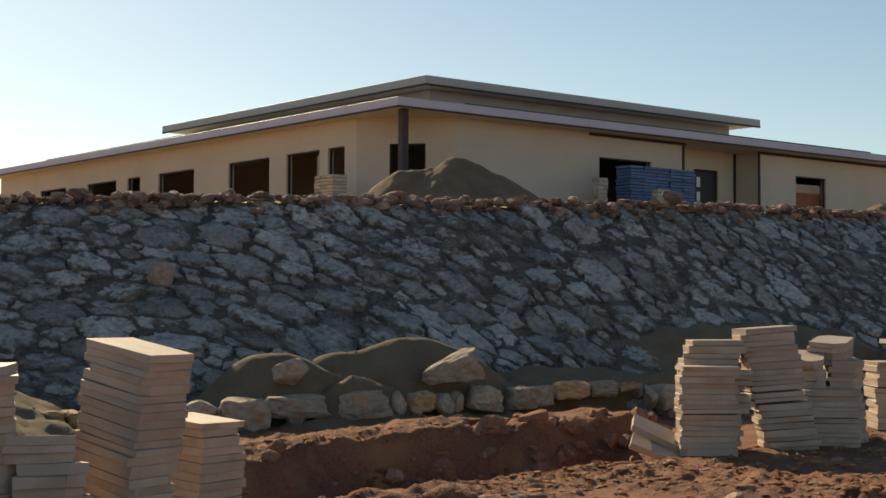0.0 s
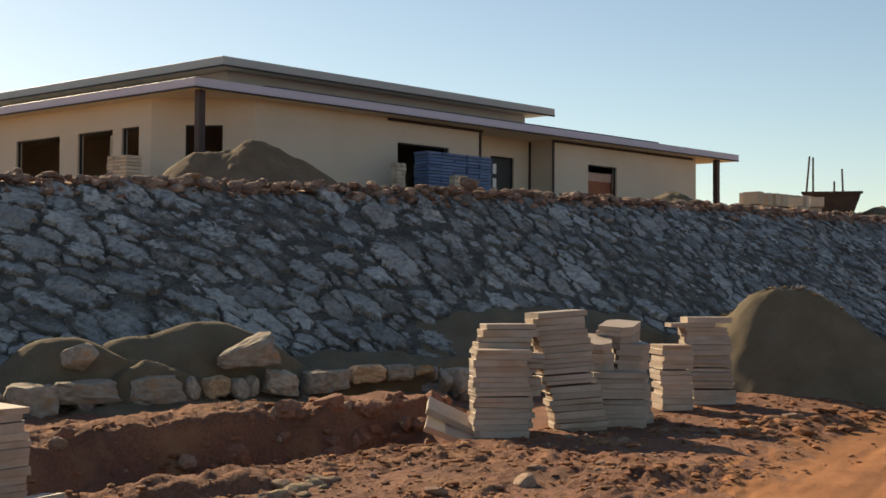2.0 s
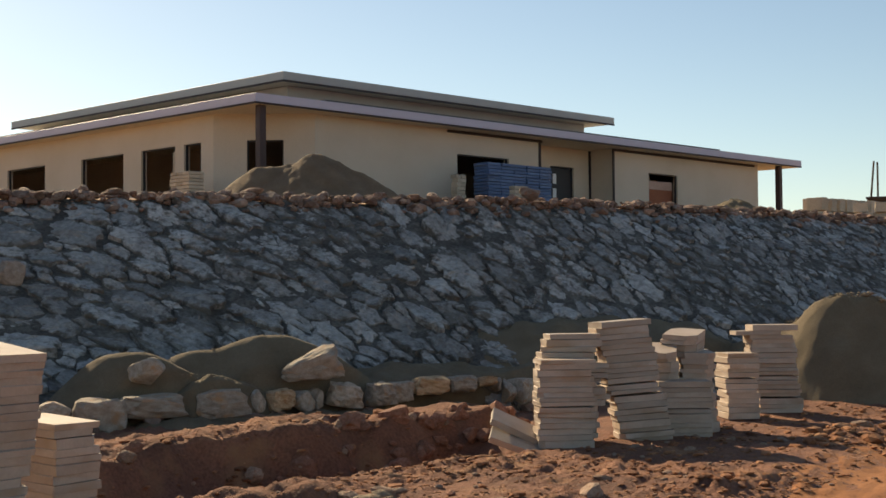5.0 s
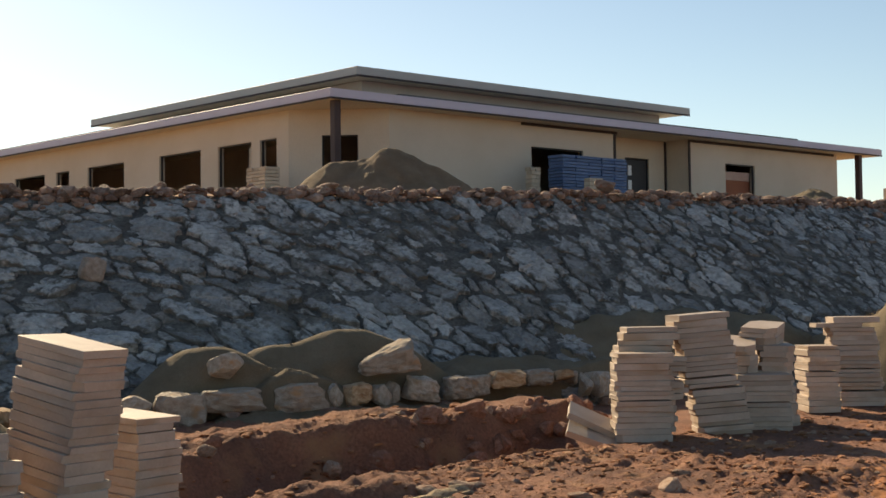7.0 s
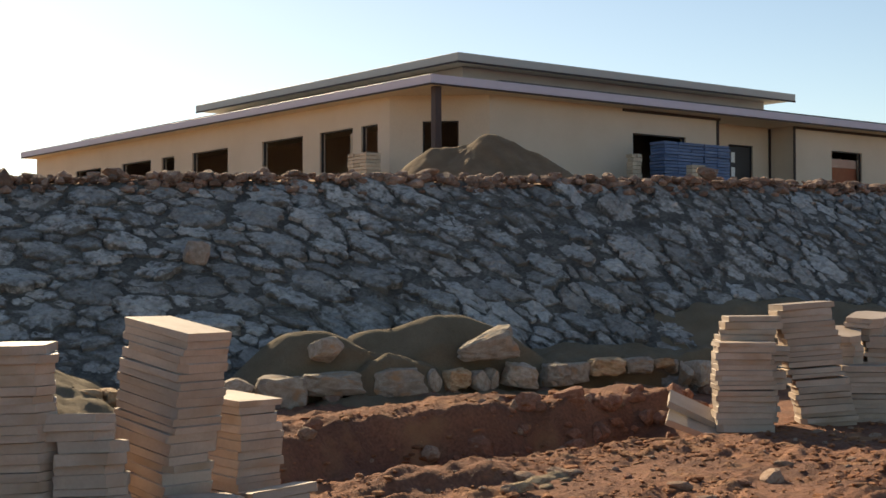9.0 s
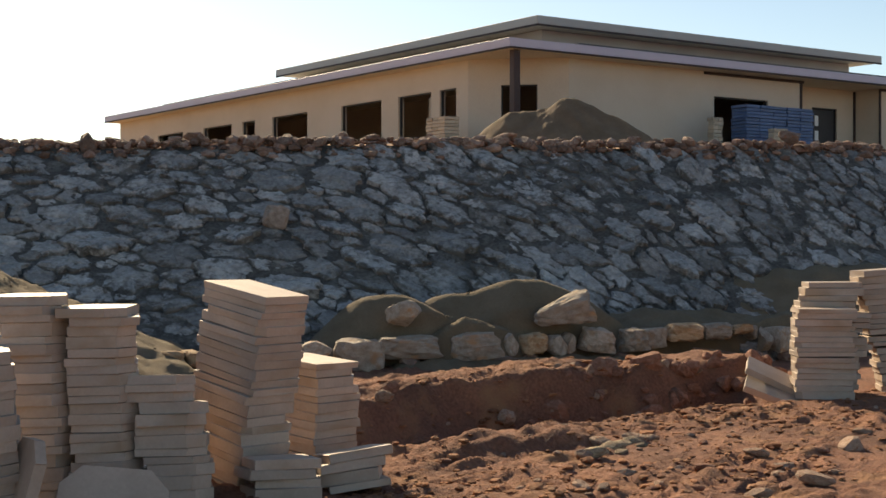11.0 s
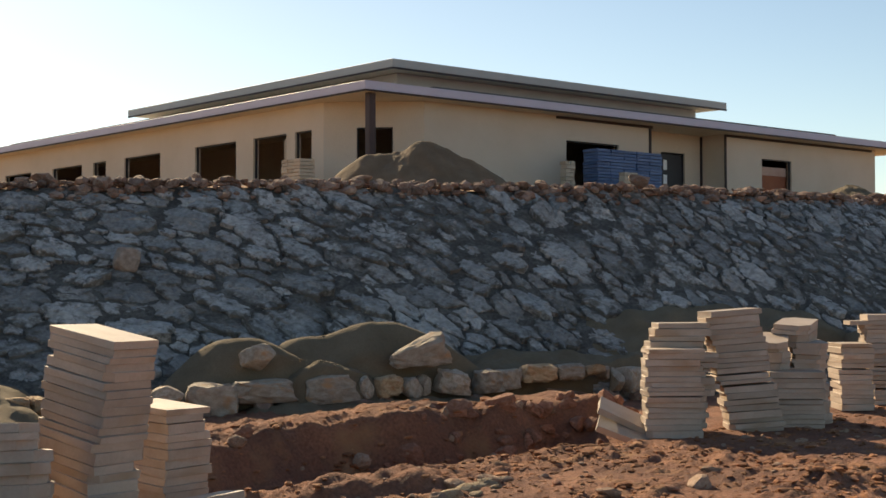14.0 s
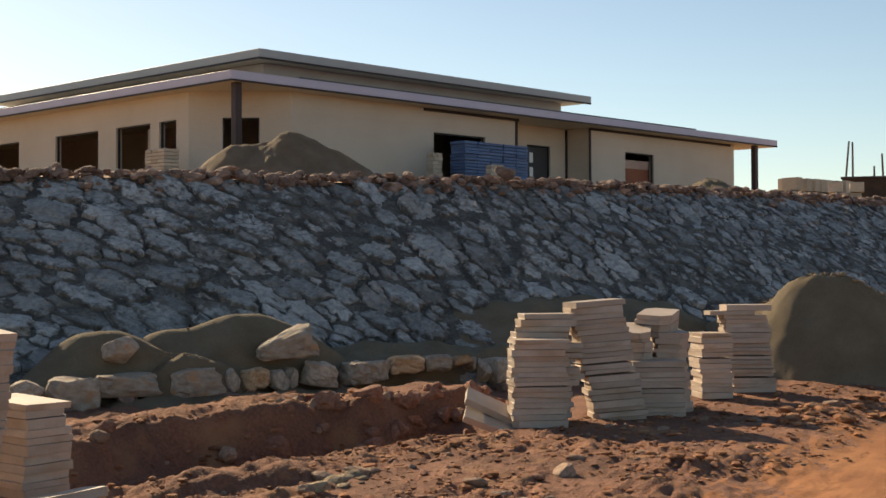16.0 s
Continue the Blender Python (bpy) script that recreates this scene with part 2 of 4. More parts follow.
def prism(bm, ring, z0, z1):
    """A flat outline raised from z0 to z1."""
    low = [bm.verts.new((x, y, z0)) for x, y in ring]
    top = [bm.verts.new((x, y, z1)) for x, y in ring]
    bm.faces.new(low[::-1])
    bm.faces.new(top)
    for i in range(len(ring)):
        j = (i + 1) % len(ring)
        bm.faces.new((low[i], low[j], top[j], top[i]))
    return bm


def fbm(x, y, scale, octaves=4, seed=0.0):
    """Soft noise about 0, over arrays."""
    out, amp = np.zeros(np.shape(x)), 1.0
    for o in range(octaves):
        u, v = np.asarray(x) * scale + 17.3 * o + seed, np.asarray(y) * scale + 9.1 * o - seed
        iu, iv = np.floor(u), np.floor(v)
        fu, fv = u - iu, v - iv
        fu, fv = fu * fu * (3 - 2 * fu), fv * fv * (3 - 2 * fv)

        def at(a, b):
            s = np.sin(a * 127.1 + b * 311.7) * 43758.5453
            return (s - np.floor(s)) * 2 - 1
        out += amp * ((at(iu, iv) * (1 - fu) + at(iu + 1, iv) * fu) * (1 - fv) + (at(iu, iv + 1) * (1 - fu) + at(iu + 1, iv + 1) * fu) * fv)
        amp, scale = amp * 0.5, scale * 2.03
    return out


def step(a, b, x):
    t = np.clip((x - a) / (b - a), 0, 1)
    return t * t * (3 - 2 * t)


def rock_mesh(name, rng, mat, size=(1, 1, 1), rounds=2, cuts=9, rough=0.06):
    """A broken stone: a ball cut flat on several sides, with small unevenness. Unit size, scaled."""
    bm = bmesh.new()
    bmesh.ops.create_icosphere(bm, subdivisions=rounds, radius=1.0)
    planes = []
    for _ in range(cuts):
        n = Vector((rng.gauss(0, 1), rng.gauss(0, 1), rng.gauss(0, 1))).normalized()
        planes.append((n, rng.uniform(0.5, 0.85)))
    off = Vector((rng.uniform(0, 50), rng.uniform(0, 50), rng.uniform(0, 50)))
    for v in bm.verts:
        for n, d in planes:
            over = v.co.dot(n) - d
            if over > 0:
                v.co -= n * over * 0.92
        v.co *= 1 + rough * noise.noise(v.co * 2.3 + off)
        v.co = Vector((v.co.x * size[0], v.co.y * size[1], v.co.z * size[2]))
    return mesh_of(name, bm, mat)


def joined(name, verts, faces, mat, smooth=False):
    me = bpy.data.meshes.new(name)
    me.from_pydata(verts, [], faces)
    me.materials.append(mat)
    if smooth:
        me.polygons.foreach_set("use_smooth", [True] * len(me.polygons))
    return new(name, me)


# ---- the lie of the land ----
CREST_Z, TOE_RUN = 3.3, 4.7
CREST = [(-60, 46), (-20, 31.5), (-6, 26.6), (1.0, 24.2), (6.9, 22.1), (10.1, 20.85), (13.5, 19.4), (16.3, 18.0), (19.2, 16.6), (22.6, 15.8), (27, 15.4), (31, 15.15), (36, 15), (60, 15), (100, 15)]


def smooth_line(points, pitch):
    """The polyline rounded off, with a point every pitch metres: places and left-hand normals."""
    p = np.array(points, float)
    for _ in range(3):
        q = np.repeat(p, 2, axis=0)[1:-1]
        a, b = q[0::2], q[1::2]
        p = np.concatenate([p[:1], np.stack([0.75 * a + 0.25 * b, 0.25 * a + 0.75 * b], 1).reshape(-1, 2), p[-1:]])
    seg = np.r_[0, np.cumsum(np.hypot(*np.diff(p, axis=0).T))]
    s = np.arange(0, seg[-1], pitch)
    x, y = np.interp(s, seg, p[:, 0]), np.interp(s, seg, p[:, 1])
    tx, ty = np.gradient(x), np.gradient(y)
    d = np.hypot(tx, ty)
    return s, x, y, ty / d, -tx / d   # the normal points right of the way, down the slope


LINE_S, LINE_X, LINE_Y, OUT_X, OUT_Y = smooth_line(CREST, 0.25)
# the normals turn slowly, so that the slope fans evenly round the bend
for _ in range(60):
    OUT_X[1:-1], OUT_Y[1:-1] = (OUT_X[:-2] + OUT_X[1:-1] + OUT_X[2:]) / 3, (OUT_Y[:-2] + OUT_Y[1:-1] + OUT_Y[2:]) / 3
_d = np.hypot(OUT_X, OUT_Y)
OUT_X, OUT_Y = OUT_X / _d, OUT_Y / _d


def crest_height(x):
    return CREST_Z - 0.15 * (1 - step(7.0, 13.0, x))


def toe_height(x):
    return 0.15 + 0.6 * step(15, 26, x)


def bank(s, d):
    """The place on the bank s metres along its crest and a part d of the way down its face."""
    x, y = np.interp(s, LINE_S, LINE_X), np.interp(s, LINE_S, LINE_Y)
    ox, oy = np.interp(s, LINE_S, OUT_X), np.interp(s, LINE_S, OUT_Y)
    px, py = x + ox * TOE_RUN * d, y + oy * TOE_RUN * d
    top = crest_height(x)
    pz = top + (toe_height(px) - top) * d
    return px, py, pz


def cloddy(x, y):
    """Where the soil lies in clods (1) or is trodden smooth (0)."""
    return step(-0.9, 0.35, fbm(x * 0.8, y - 0.3 * x, 0.7, 3, 21.0))


def ground_height(x, y):
    """The red ground: a flat rough yard, a trench along it and the spoil on the trench's far side."""
    w = 0.22 * fbm(x, y * 0 + 3.1, 0.7, 3)
    edge, top = 9.55 + 0.5 * w, 11.75 + w
    lip = edge - 0.32 * (1 - step(6.6, 8.2, x))   # the trench widens to one end
    along = step(3.0, 4.2, x) * (1 - step(11.1, 11.9, x))
    foot = top - 0.72 + 0.11 * fbm(x, y, 1.5, 3, 8.0)
    bed = -0.34 * step(lip, lip + 0.5, y) * (1 - step(foot, foot + 0.42, y))
    spoil = (0.15 + 0.12 * step(7.0, 10.6, x) + 0.06 * fbm(x, y, 1.3, 4, 4.0)) * step(foot - 0.08, foot + 0.46, y) * (1 - step(top + 0.1, top + 1.9, y))
    spoil = spoil * step(3.0, 4.2, x) * (1 - step(12.2, 13.4, x))
    rise = 0.35 * step(14, 24, x) * step(8.6, 11, y)
    lay = y - 0.32 * x   # the clods lie in streaks along the track
    clods = cloddy(x, y)
    rough = 0.030 * fbm(x, y, 1.3, 3) + (0.012 + 0.032 * clods) * np.abs(fbm(x * 0.5, lay * 1.5, 4.0, 3, 7.0)) + (0.005 + 0.016 * clods) * fbm(x * 0.5, lay * 1.5, 10, 3, 2.0)
    track = step(0.35, 1.2, (x - 12.5) * 0.30 - (y - 7.6))   # the smoother track in front
    ruts = 0.016 * fbm(x * 0.25, (y - 0.3 * x) * 3.2, 1.0, 3, 6.0) + 0.006 * fbm(x * 0.6, (y - 0.3 * x) * 9, 1.0, 2, 1.0)
    rough = rough * (1 - 0.60 * step(10.6, 12.0, x)) * (1 - 0.78 * track) + ruts * track
    row = 0.065 * np.exp(-((y - 8.05 - 0.02 * (x - 14) - 0.25 * fbm(x, y, 0.6, 2, 5.0)) / 0.35) ** 2) * step(13.2, 15, x)
    front = edge - 1.24 + 0.06 * fbm(x, y, 2.5, 3, 15.0)
    ridge = (0.06 + 0.05 * step(5.8, 7.2, x) + 0.03 * fbm(x, y, 2.2, 3, 17.0)) * step(front, front + 0.17, y) * (1 - step(edge - 0.8, edge - 0.42, y)) * step(3.6, 5.0, x) * (1 - step(7.1, 8.0, x))
    crumble = 0.03 * along * np.abs(fbm(x, y, 5.5, 4, 12.0)) * step(lip + 0.2, lip + 0.6, y) * (1 - step(top + 0.3, top + 0.9, y))
    return along * bed + spoil + crumble + ridge + rise + rough + row - 0.12 * step(0.0, 1.1, (x - 12.5) * 0.30 - (y - 7.6))


def build_ground():
    fan = np.arange(8.0, 74.0, 0.14)
    rest = np.arange(75.0, 367.0, 1.5)
    bearing = np.radians(np.r_[fan, rest])
    rad = np.r_[0.4, np.arange(0.7, 5.6, 0.14), np.arange(5.6, 8.2, 0.08), np.arange(8.2, 17.0, 0.04), np.arange(17.0, 26.0, 0.12), 27, 30, 36, 48, 70, 120, 250, 600, 1500, 4000]
    r, b = np.meshgrid(rad, bearing, indexing="ij")
    x, y = r * np.sin(b), r * np.cos(b)
    z = ground_height(x, y) * np.where(r < 60, 1.0, 0.0)
    n, m = r.shape
    verts = np.stack([x, y, z], -1).reshape(-1, 3)
    i, j = np.meshgrid(np.arange(n - 1), np.arange(m), indexing="ij")
    k = (j + 1) % m
    faces = np.stack([i * m + j, (i + 1) * m + j, (i + 1) * m + k, i * m + k], -1).reshape(-1, 4)
    faces = faces[:, ::-1].tolist() + [list(range(m))[::-1]]
    ob = joined("ground", verts.tolist(), faces, SOIL, True)
    ob.data.materials.append(TRACK)
    side = (x - 12.5) * 0.30 - (y - 7.6) + 0.30 * fbm(x, y - 0.3 * x, 1.4, 3, 3.0) + 0.35 * fbm(x, (y - 0.3 * x) * 2, 9.0, 2, 8.0)
    worn = ((side > 0.62) & (r < 60))[:-1].reshape(-1).astype(int).tolist() + [1]
    ob.data.polygons.foreach_set("material_index", worn)
    return tagged(ob, "rough red-brown bare soil of a building site with a trench", "ground", kind="structure")


ground = build_ground()


def build_bank():
    down = np.r_[1.12, np.linspace(1.0, 0.0, 64)]
    inner = [(-0.5, 0.02), (-1.5, 0.06), (-4.0, 0.3), (-7.0, 0.5)]
    a, b = np.interp(1.0, LINE_X, LINE_S), np.interp(38.0, LINE_X, LINE_S)
    s = np.r_[np.arange(0, a, 0.5), np.arange(a, b, 0.085), np.arange(b, LINE_S[-1], 0.5)]
    verts, faces = [], []
    for d in down:
        x, y, z = bank(s, d)
        lumps = 0.030 * fbm(x, y + z, 0.8, 3) + 0.020 * fbm(s, d * 5.6 + s * 0, 3.6, 4, 5.0)
        z = z + lumps * (1 if d < 1 else 0) - (0.5 if d > 1 else 0)
        verts += np.stack([x, y, z], -1).tolist()
    for off, z in inner:
        x, y, _ = bank(s, off / TOE_RUN)
        verts += np.stack([x, y, z + crest_height(x) + 0.04 * fbm(x, y, 1.0, 3)], -1).tolist()
    n, m = len(down) + len(inner), len(s)
    i, j = np.meshgrid(np.arange(n - 1), np.arange(m - 1), indexing="ij")
    faces = np.stack([i * m + j, i * m + j + 1, (i + 1) * m + j + 1, (i + 1) * m + j], -1).reshape(-1, 4).tolist()
    last = [(n - 1) * m + j for j in range(m)]
    back = len(verts)
    verts += [[100, 95, CREST_Z + 0.5], [-60, 95, CREST_Z + 0.4]]
    faces.append(tuple(last + [back, back + 1]))
    ob = joined("embankment", verts, faces, MORTAR)
    ob.data.materials.append(SOIL_TOP)
    first = (len(down) - 1) * (m - 1)
    ob.data.polygons.foreach_set("material_index", [1 if k >= first else 0 for k in range(len(faces))])
    return tagged(ob, "raised earth platform with a dark mortared stone slope", "embankment", kind="structure")


embankment = build_bank()

# ---- the building ----
FLOOR_Z = 4.0
XE, YE, ZE, ZB = 22.38, 29.21, 7.10, 6.85          # outer corner of the lower roof, top and bottom of its fascia
XE2, YE2 = 49.73, 58.06                              # its far ends
XW, YW = 22.98, 29.89                               # wall faces
XW2, YW2 = 47.59, 57.8
XU, YU, ZU = 27.19, 34.08, 8.78                     # raised roof
XU2, YU2 = 43.88, 51.4
HEAD = 6.11
WALL_TOP, EAVES = 7.0, 6.87
THICK = 0.2
house = tagged(empty("building", (XW, YW, FLOOR_Z)), "unfinished single-storey cream plastered building with a stepped flat roof", "building")


def placed(bm, fall=0.0):
    """Moves a bmesh from world places to the building's own; fall: the roof's slight rise along y."""
    for v in bm.verts:
        v.co.z += fall * (v.co.y - YE)
    bmesh.ops.translate(bm, verts=bm.verts, vec=(-XW, -YW, -FLOOR_Z))
    return bm


def wall_pieces(bm, a, b, z0, z1, openings, thick):
    """A wall from a to b (plan), its outer face on the line and its body to the left of the way, with openings (from, to, bottom, top) cut through it."""
    a, b = Vector(a), Vector(b)
    way = (b - a).normalized()
    side = Vector((-way.y, way.x)) * thick
    length = (b - a).length

    us = sorted({0.0, length, *(o[0] for o in openings), *(o[1] for o in openings)})
    vs = sorted({z0, z1, *(o[2] for o in openings if o[2] > z0), *(o[3] for o in openings)})
    made = {}

    def vert(i, j, k):
        if (i, j, k) not in made:
            p = a + way * us[i] + (side if k else Vector((0, 0)))
            made[i, j, k] = bm.verts.new((p.x, p.y, vs[j]))
        return made[i, j, k]

    def solid(i, j):
        if not (0 <= i < len(us) - 1 and 0 <= j < len(vs) - 1):
            return False
        u, v = (us[i] + us[i + 1]) / 2, (vs[j] + vs[j + 1]) / 2
        return not any(o[0] < u < o[1] and o[2] < v < o[3] for o in openings)
    for i in range(len(us) - 1):
        for j in range(len(vs) - 1):
            if not solid(i, j):
                continue
            bm.faces.new([vert(i, j, 0), vert(i + 1, j, 0), vert(i + 1, j + 1, 0), vert(i, j + 1, 0)])
            bm.faces.new([vert(i, j, 1), vert(i, j + 1, 1), vert(i + 1, j + 1, 1), vert(i + 1, j, 1)])
            for di, dj, e in ((-1, 0, ((i, j + 1), (i, j))), (1, 0, ((i + 1, j), (i + 1, j + 1))), (0, -1, ((i, j), (i + 1, j))), (0, 1, ((i + 1, j + 1), (i, j + 1)))):
                if not solid(i + di, j + dj):
                    (p, q), (r, t) = e
                    bm.faces.new([vert(p, q, 0), vert(p, q, 1), vert(r, t, 1), vert(r, t, 0)])


def opening_frame(name, a, way, s0, s1, h0, h1, mullions, depth=0.07, wide=0.035):
    """A dark frame set in an opening."""
    side = Vector((-way.y, way.x))
    bm = bmesh.new()

    def bar(u0, u1, v0, v1):
        p, q = a + way * u0 + side * 0.06, a + way * u1 + side * 0.06
        prism(bm, [(p.x, p.y), (q.x, q.y), (q.x + side.x * depth, q.y + side.y * depth), (p.x + side.x * depth, p.y + side.y * depth)], v0, v1)
    bar(s0, s0 + wide, h0, h1)
    bar(s1 - wide, s1, h0, h1)
    bar(s0 + wide, s1 - wide, h1 - wide, h1)
    bar(s0 + wide, s1 - wide, h0, h0 + wide)
    for k in range(mullions):
        c = s0 + (s1 - s0) * (k + 1) / (mullions + 1)
        bar(c - wide / 2, c + wide / 2, h0 + wide, h1 - wide)
    ob = part(name, placed(bm), FRAME, house, "dark metal frame")
    return ob


def build_wall(a, b, openings, label=""):
    """openings: (name, from, to, bottom, top, mullions)."""
    bm = bmesh.new()
    wall_pieces(bm, a, b, FLOOR_Z - 0.5, WALL_TOP, [(o[1], o[2], o[3], o[4]) for o in openings], THICK)
    ob = part("wall", placed(bm), WALL, house, label)
    a, b = Vector(a), Vector(b)
    way = (b - a).normalized()
    for name, s0, s1, h0, h1, mullions in openings:
        opening_frame(name, a, way, s0, s1, h0, h1, mullions)
    return ob


SILL = FLOOR_Z + 0.9
CH_L, CH_R = 31.93, 24.97        # where the corner is cut off
# the face along y, walked from its far end to the cut corner
top_y = YW2


def on_left(y):
    return top_y - y


build_wall((XW, YW2), (XW, CH_L), [
    ("window", on_left(33.34), on_left(32.51), FLOOR_Z + 0.9, HEAD, 0),
    ("door", on_left(35.55), on_left(33.78), FLOOR_Z, HEAD, 0),
    ("window", on_left(38.95), on_left(36.51), SILL, HEAD, 0),
    ("window", on_left(43.70), on_left(41.19), SILL, HEAD, 0),
    ("window", on_left(46.04), on_left(45.05), SILL, HEAD, 0),
    ("window", on_left(49.37), on_left(46.92), SILL, HEAD, 0),
    ("window", on_left(53.70), on_left(51.25), SILL, HEAD, 0)])
CH_LEN = math.hypot(CH_R - XW, CH_L - YW)
build_wall((XW, CH_L), (CH_R, YW), [("door", CH_LEN * 0.33, CH_LEN * 0.69, FLOOR_Z, HEAD, 1)])
build_wall((CH_R, YW), (34.50, YW), [("door", 30.64 - CH_R, 33.0 - CH_R, FLOOR_Z, HEAD, 0)])
YR = 30.93
build_wall((34.50 - THICK, YR), (38.39 + THICK, YR), [("door", 36.25 - 34.3, 37.5 - 34.3, FLOOR_Z, 6.18, 0)])
build_wall((34.50, YW + THICK), (34.50, YR), [])
build_wall((38.39, YR), (38.39, YW), [])
build_wall((38.39 + THICK, YW), (XW2, YW), [("window", 40.44 - 38.59, 42.19 - 38.59, SILL, HEAD, 0)])
build_wall((XW2, YW + THICK), (XW2, YW2), [])
build_wall((XW2 - THICK, YW2), (XW + THICK, YW2), [])
part("partition", placed(boxed(XW + 5.2, 33.2, FLOOR_Z, XW + 5.35, YW2 - 0.3, WALL_TOP - 0.05)), INSIDE, house)
part("partition", placed(boxed(26.0, YW + 4.6, FLOOR_Z, XW2 - 0.3, YW + 4.75, WALL_TOP - 0.05)), INSIDE, house)
part("floor_slab", placed(boxed(XW + 0.02, YW + 0.02, FLOOR_Z - 0.5, XW2 - 0.02, YW2 - 0.02, FLOOR_Z - 0.02)), CONCRETE, house)
part("upright", placed(boxed(XW + 0.04, 33.85, FLOOR_Z, XW + 0.12, 33.96, 5.95, bevel=0.006)), PALE_BLOCK, house, "pale timber upright standing in a doorway")
part("board", placed(boxed(40.56, YW + 0.23, 5.56, 42.18, YW + 0.27, 5.86)), PINK_BOARD, house, "pale pink board standing inside a window")
bm = boxed(40.5, YW + 0.24, SILL - 0.4, 42.18, YW + 0.28, 5.555)
part("board", placed(bm), DOOR_RED, house, "red-brown board standing inside a window")

leaf = part("door_leaf", placed(boxed(36.32, YR + 0.07, FLOOR_Z + 0.02, 37.42, YR + 0.11, 6.12, bevel=0.006)), FRAME, house, "dark door leaf with two small panes")
for z0, z1 in ((5.10, 5.42), (5.58, 5.92)):
    p = part("pane", placed(boxed(36.46, YR + 0.062, z0, 36.64, YR + 0.0685, z1)), PALE_PANE, leaf, "pane painted pale to look lit")

# lower roof: sheet, soffit, fascias and trims
bm = prism(bmesh.new(), [(XE + 0.04, YE + 0.04), (XE2 - 0.04, YE + 0.04), (XE2 - 0.04, YE2 - 0.04), (XE + 0.04, YE2 - 0.04)], ZB + 0.04, ZE - 0.03)
part("roof", placed(bm, 0.003), SHEET, house)
for x0, y0, x1, y1 in ((XE, YE, XE2, YE + 0.04), (XE, YE + 0.04, XE + 0.04, YE2), (XE2 - 0.04, YE + 0.04, XE2, YE2), (XE + 0.04, YE2 - 0.04, XE2 - 0.04, YE2)):
    part("fascia", placed(boxed(x0, y0, ZB + 0.02, x1, y1, ZE, bevel=0.006), 0.003), FASCIA, house, "pale lilac-grey metal fascia")
for x0, y0, x1, y1 in ((XE - 0.012, YE - 0.012, XE2, YE + 0.03), (XE - 0.012, YE + 0.03, XE + 0.03, YE2)):
    part("drip_edge", placed(boxed(x0, y0, ZB - 0.028, x1, y1, ZB + 0.018), 0.003), TRIM, house, "thin dark drip edge")
part("roof_edge", placed(boxed(XE + 0.12, YE + 1.5, ZE - 0.02, XE + 0.6, YE2 - 6, ZE + 0.055), 0.003), ROOF_DARK, house, "dark edge of the roof sheets")
part("roof_edge", placed(boxed(XE + 2.5, YE + 0.12, ZE - 0.02, XE + 21.75, YE + 0.6, ZE + 0.065), 0.003), ROOF_DARK, house, "dark edge of the roof sheets")
bm = prism(bmesh.new(), [(XE + 0.04, YE + 0.04), (XE2 - 0.04, YE + 0.04), (XE2 - 0.04, YE2 - 0.04), (XE + 0.04, YE2 - 0.04)], ZB - 0.02, ZB + 0.038)
part("soffit", placed(bm, 0.003), SOFFIT, house)
# thin dark strips along the wall top, just below the soffit
part("eaves_strip", placed(boxed(30.2, YW - 0.05, 6.74, 34.6, YW - 0.003, EAVES - 0.05)), TRIM, house, "dark strip under the eaves")
part("eaves_strip", placed(boxed(38.4, YW - 0.05, 6.74, 47.3, YW - 0.003, EAVES - 0.05)), TRIM, house, "dark strip under the eaves")
for x in (34.50, 38.39):
    part("corner_post", placed(boxed(x - 0.05, YW - 0.03, FLOOR_Z - 0.3, x + 0.05, YW - 0.002, EAVES - 0.06)), TRIM, house, "thin dark upright strip")
part("corner_post", placed(boxed(38.32, YR - 0.06, FLOOR_Z, 38.385, YR - 0.003, EAVES - 0.06)), TRIM, house, "thin dark upright strip")
for cx, cy in ((XE + 0.395, YE + 0.295), (48.50, YE + 0.3)):
    part("column", placed(boxed(cx - 0.105, cy - 0.105, FLOOR_Z - 0.6, cx + 0.105, cy + 0.105, ZB - 0.02, bevel=0.012)), COLUMN, house, "dark brown square steel column")
# raised middle with its own roof
wx, wy, wx2, wy2 = XU + 0.85, YU + 0.85, XU2 - 0.85, YU2 - 0.85
part("wall", placed(boxed(wx, wy, ZE - 0.05, wx2, wy2, ZU - 0.26)), GREY_PLASTER, house, "grey plastered wall of the raised middle")
part("roof", placed(boxed(XU + 0.04, YU + 0.04, ZU - 0.22, XU2 - 0.04, YU2 - 0.04, ZU - 0.02), 0.004), SHEET, house)
for x0, y0, x1, y1 in ((XU, YU, XU2, YU + 0.04), (XU, YU + 0.04, XU + 0.04, YU2), (XU2 - 0.04, YU + 0.04, XU2, YU2), (XU + 0.04, YU2 - 0.04, XU2 - 0.04, YU2)):
    part("fascia", placed(boxed(x0, y0, ZU - 0.26, x1, y1, ZU, bevel=0.006), 0.004), FASCIA_GREY, house, "grey metal fascia")
for x0, y0, x1, y1 in ((XU - 0.01, YU - 0.01, XU2, YU + 0.03), (XU - 0.01, YU + 0.03, XU + 0.03, YU2)):
    part("drip_edge", placed(boxed(x0, y0, ZU - 0.32, x1, y1, ZU - 0.262), 0.004), TRIM, house, "thin dark drip edge")
part("soffit", placed(boxed(XU + 0.04, YU + 0.04, ZU - 0.26, XU2 - 0.04, YU2 - 0.04, ZU - 0.222), 0.004), SOFFIT, house)


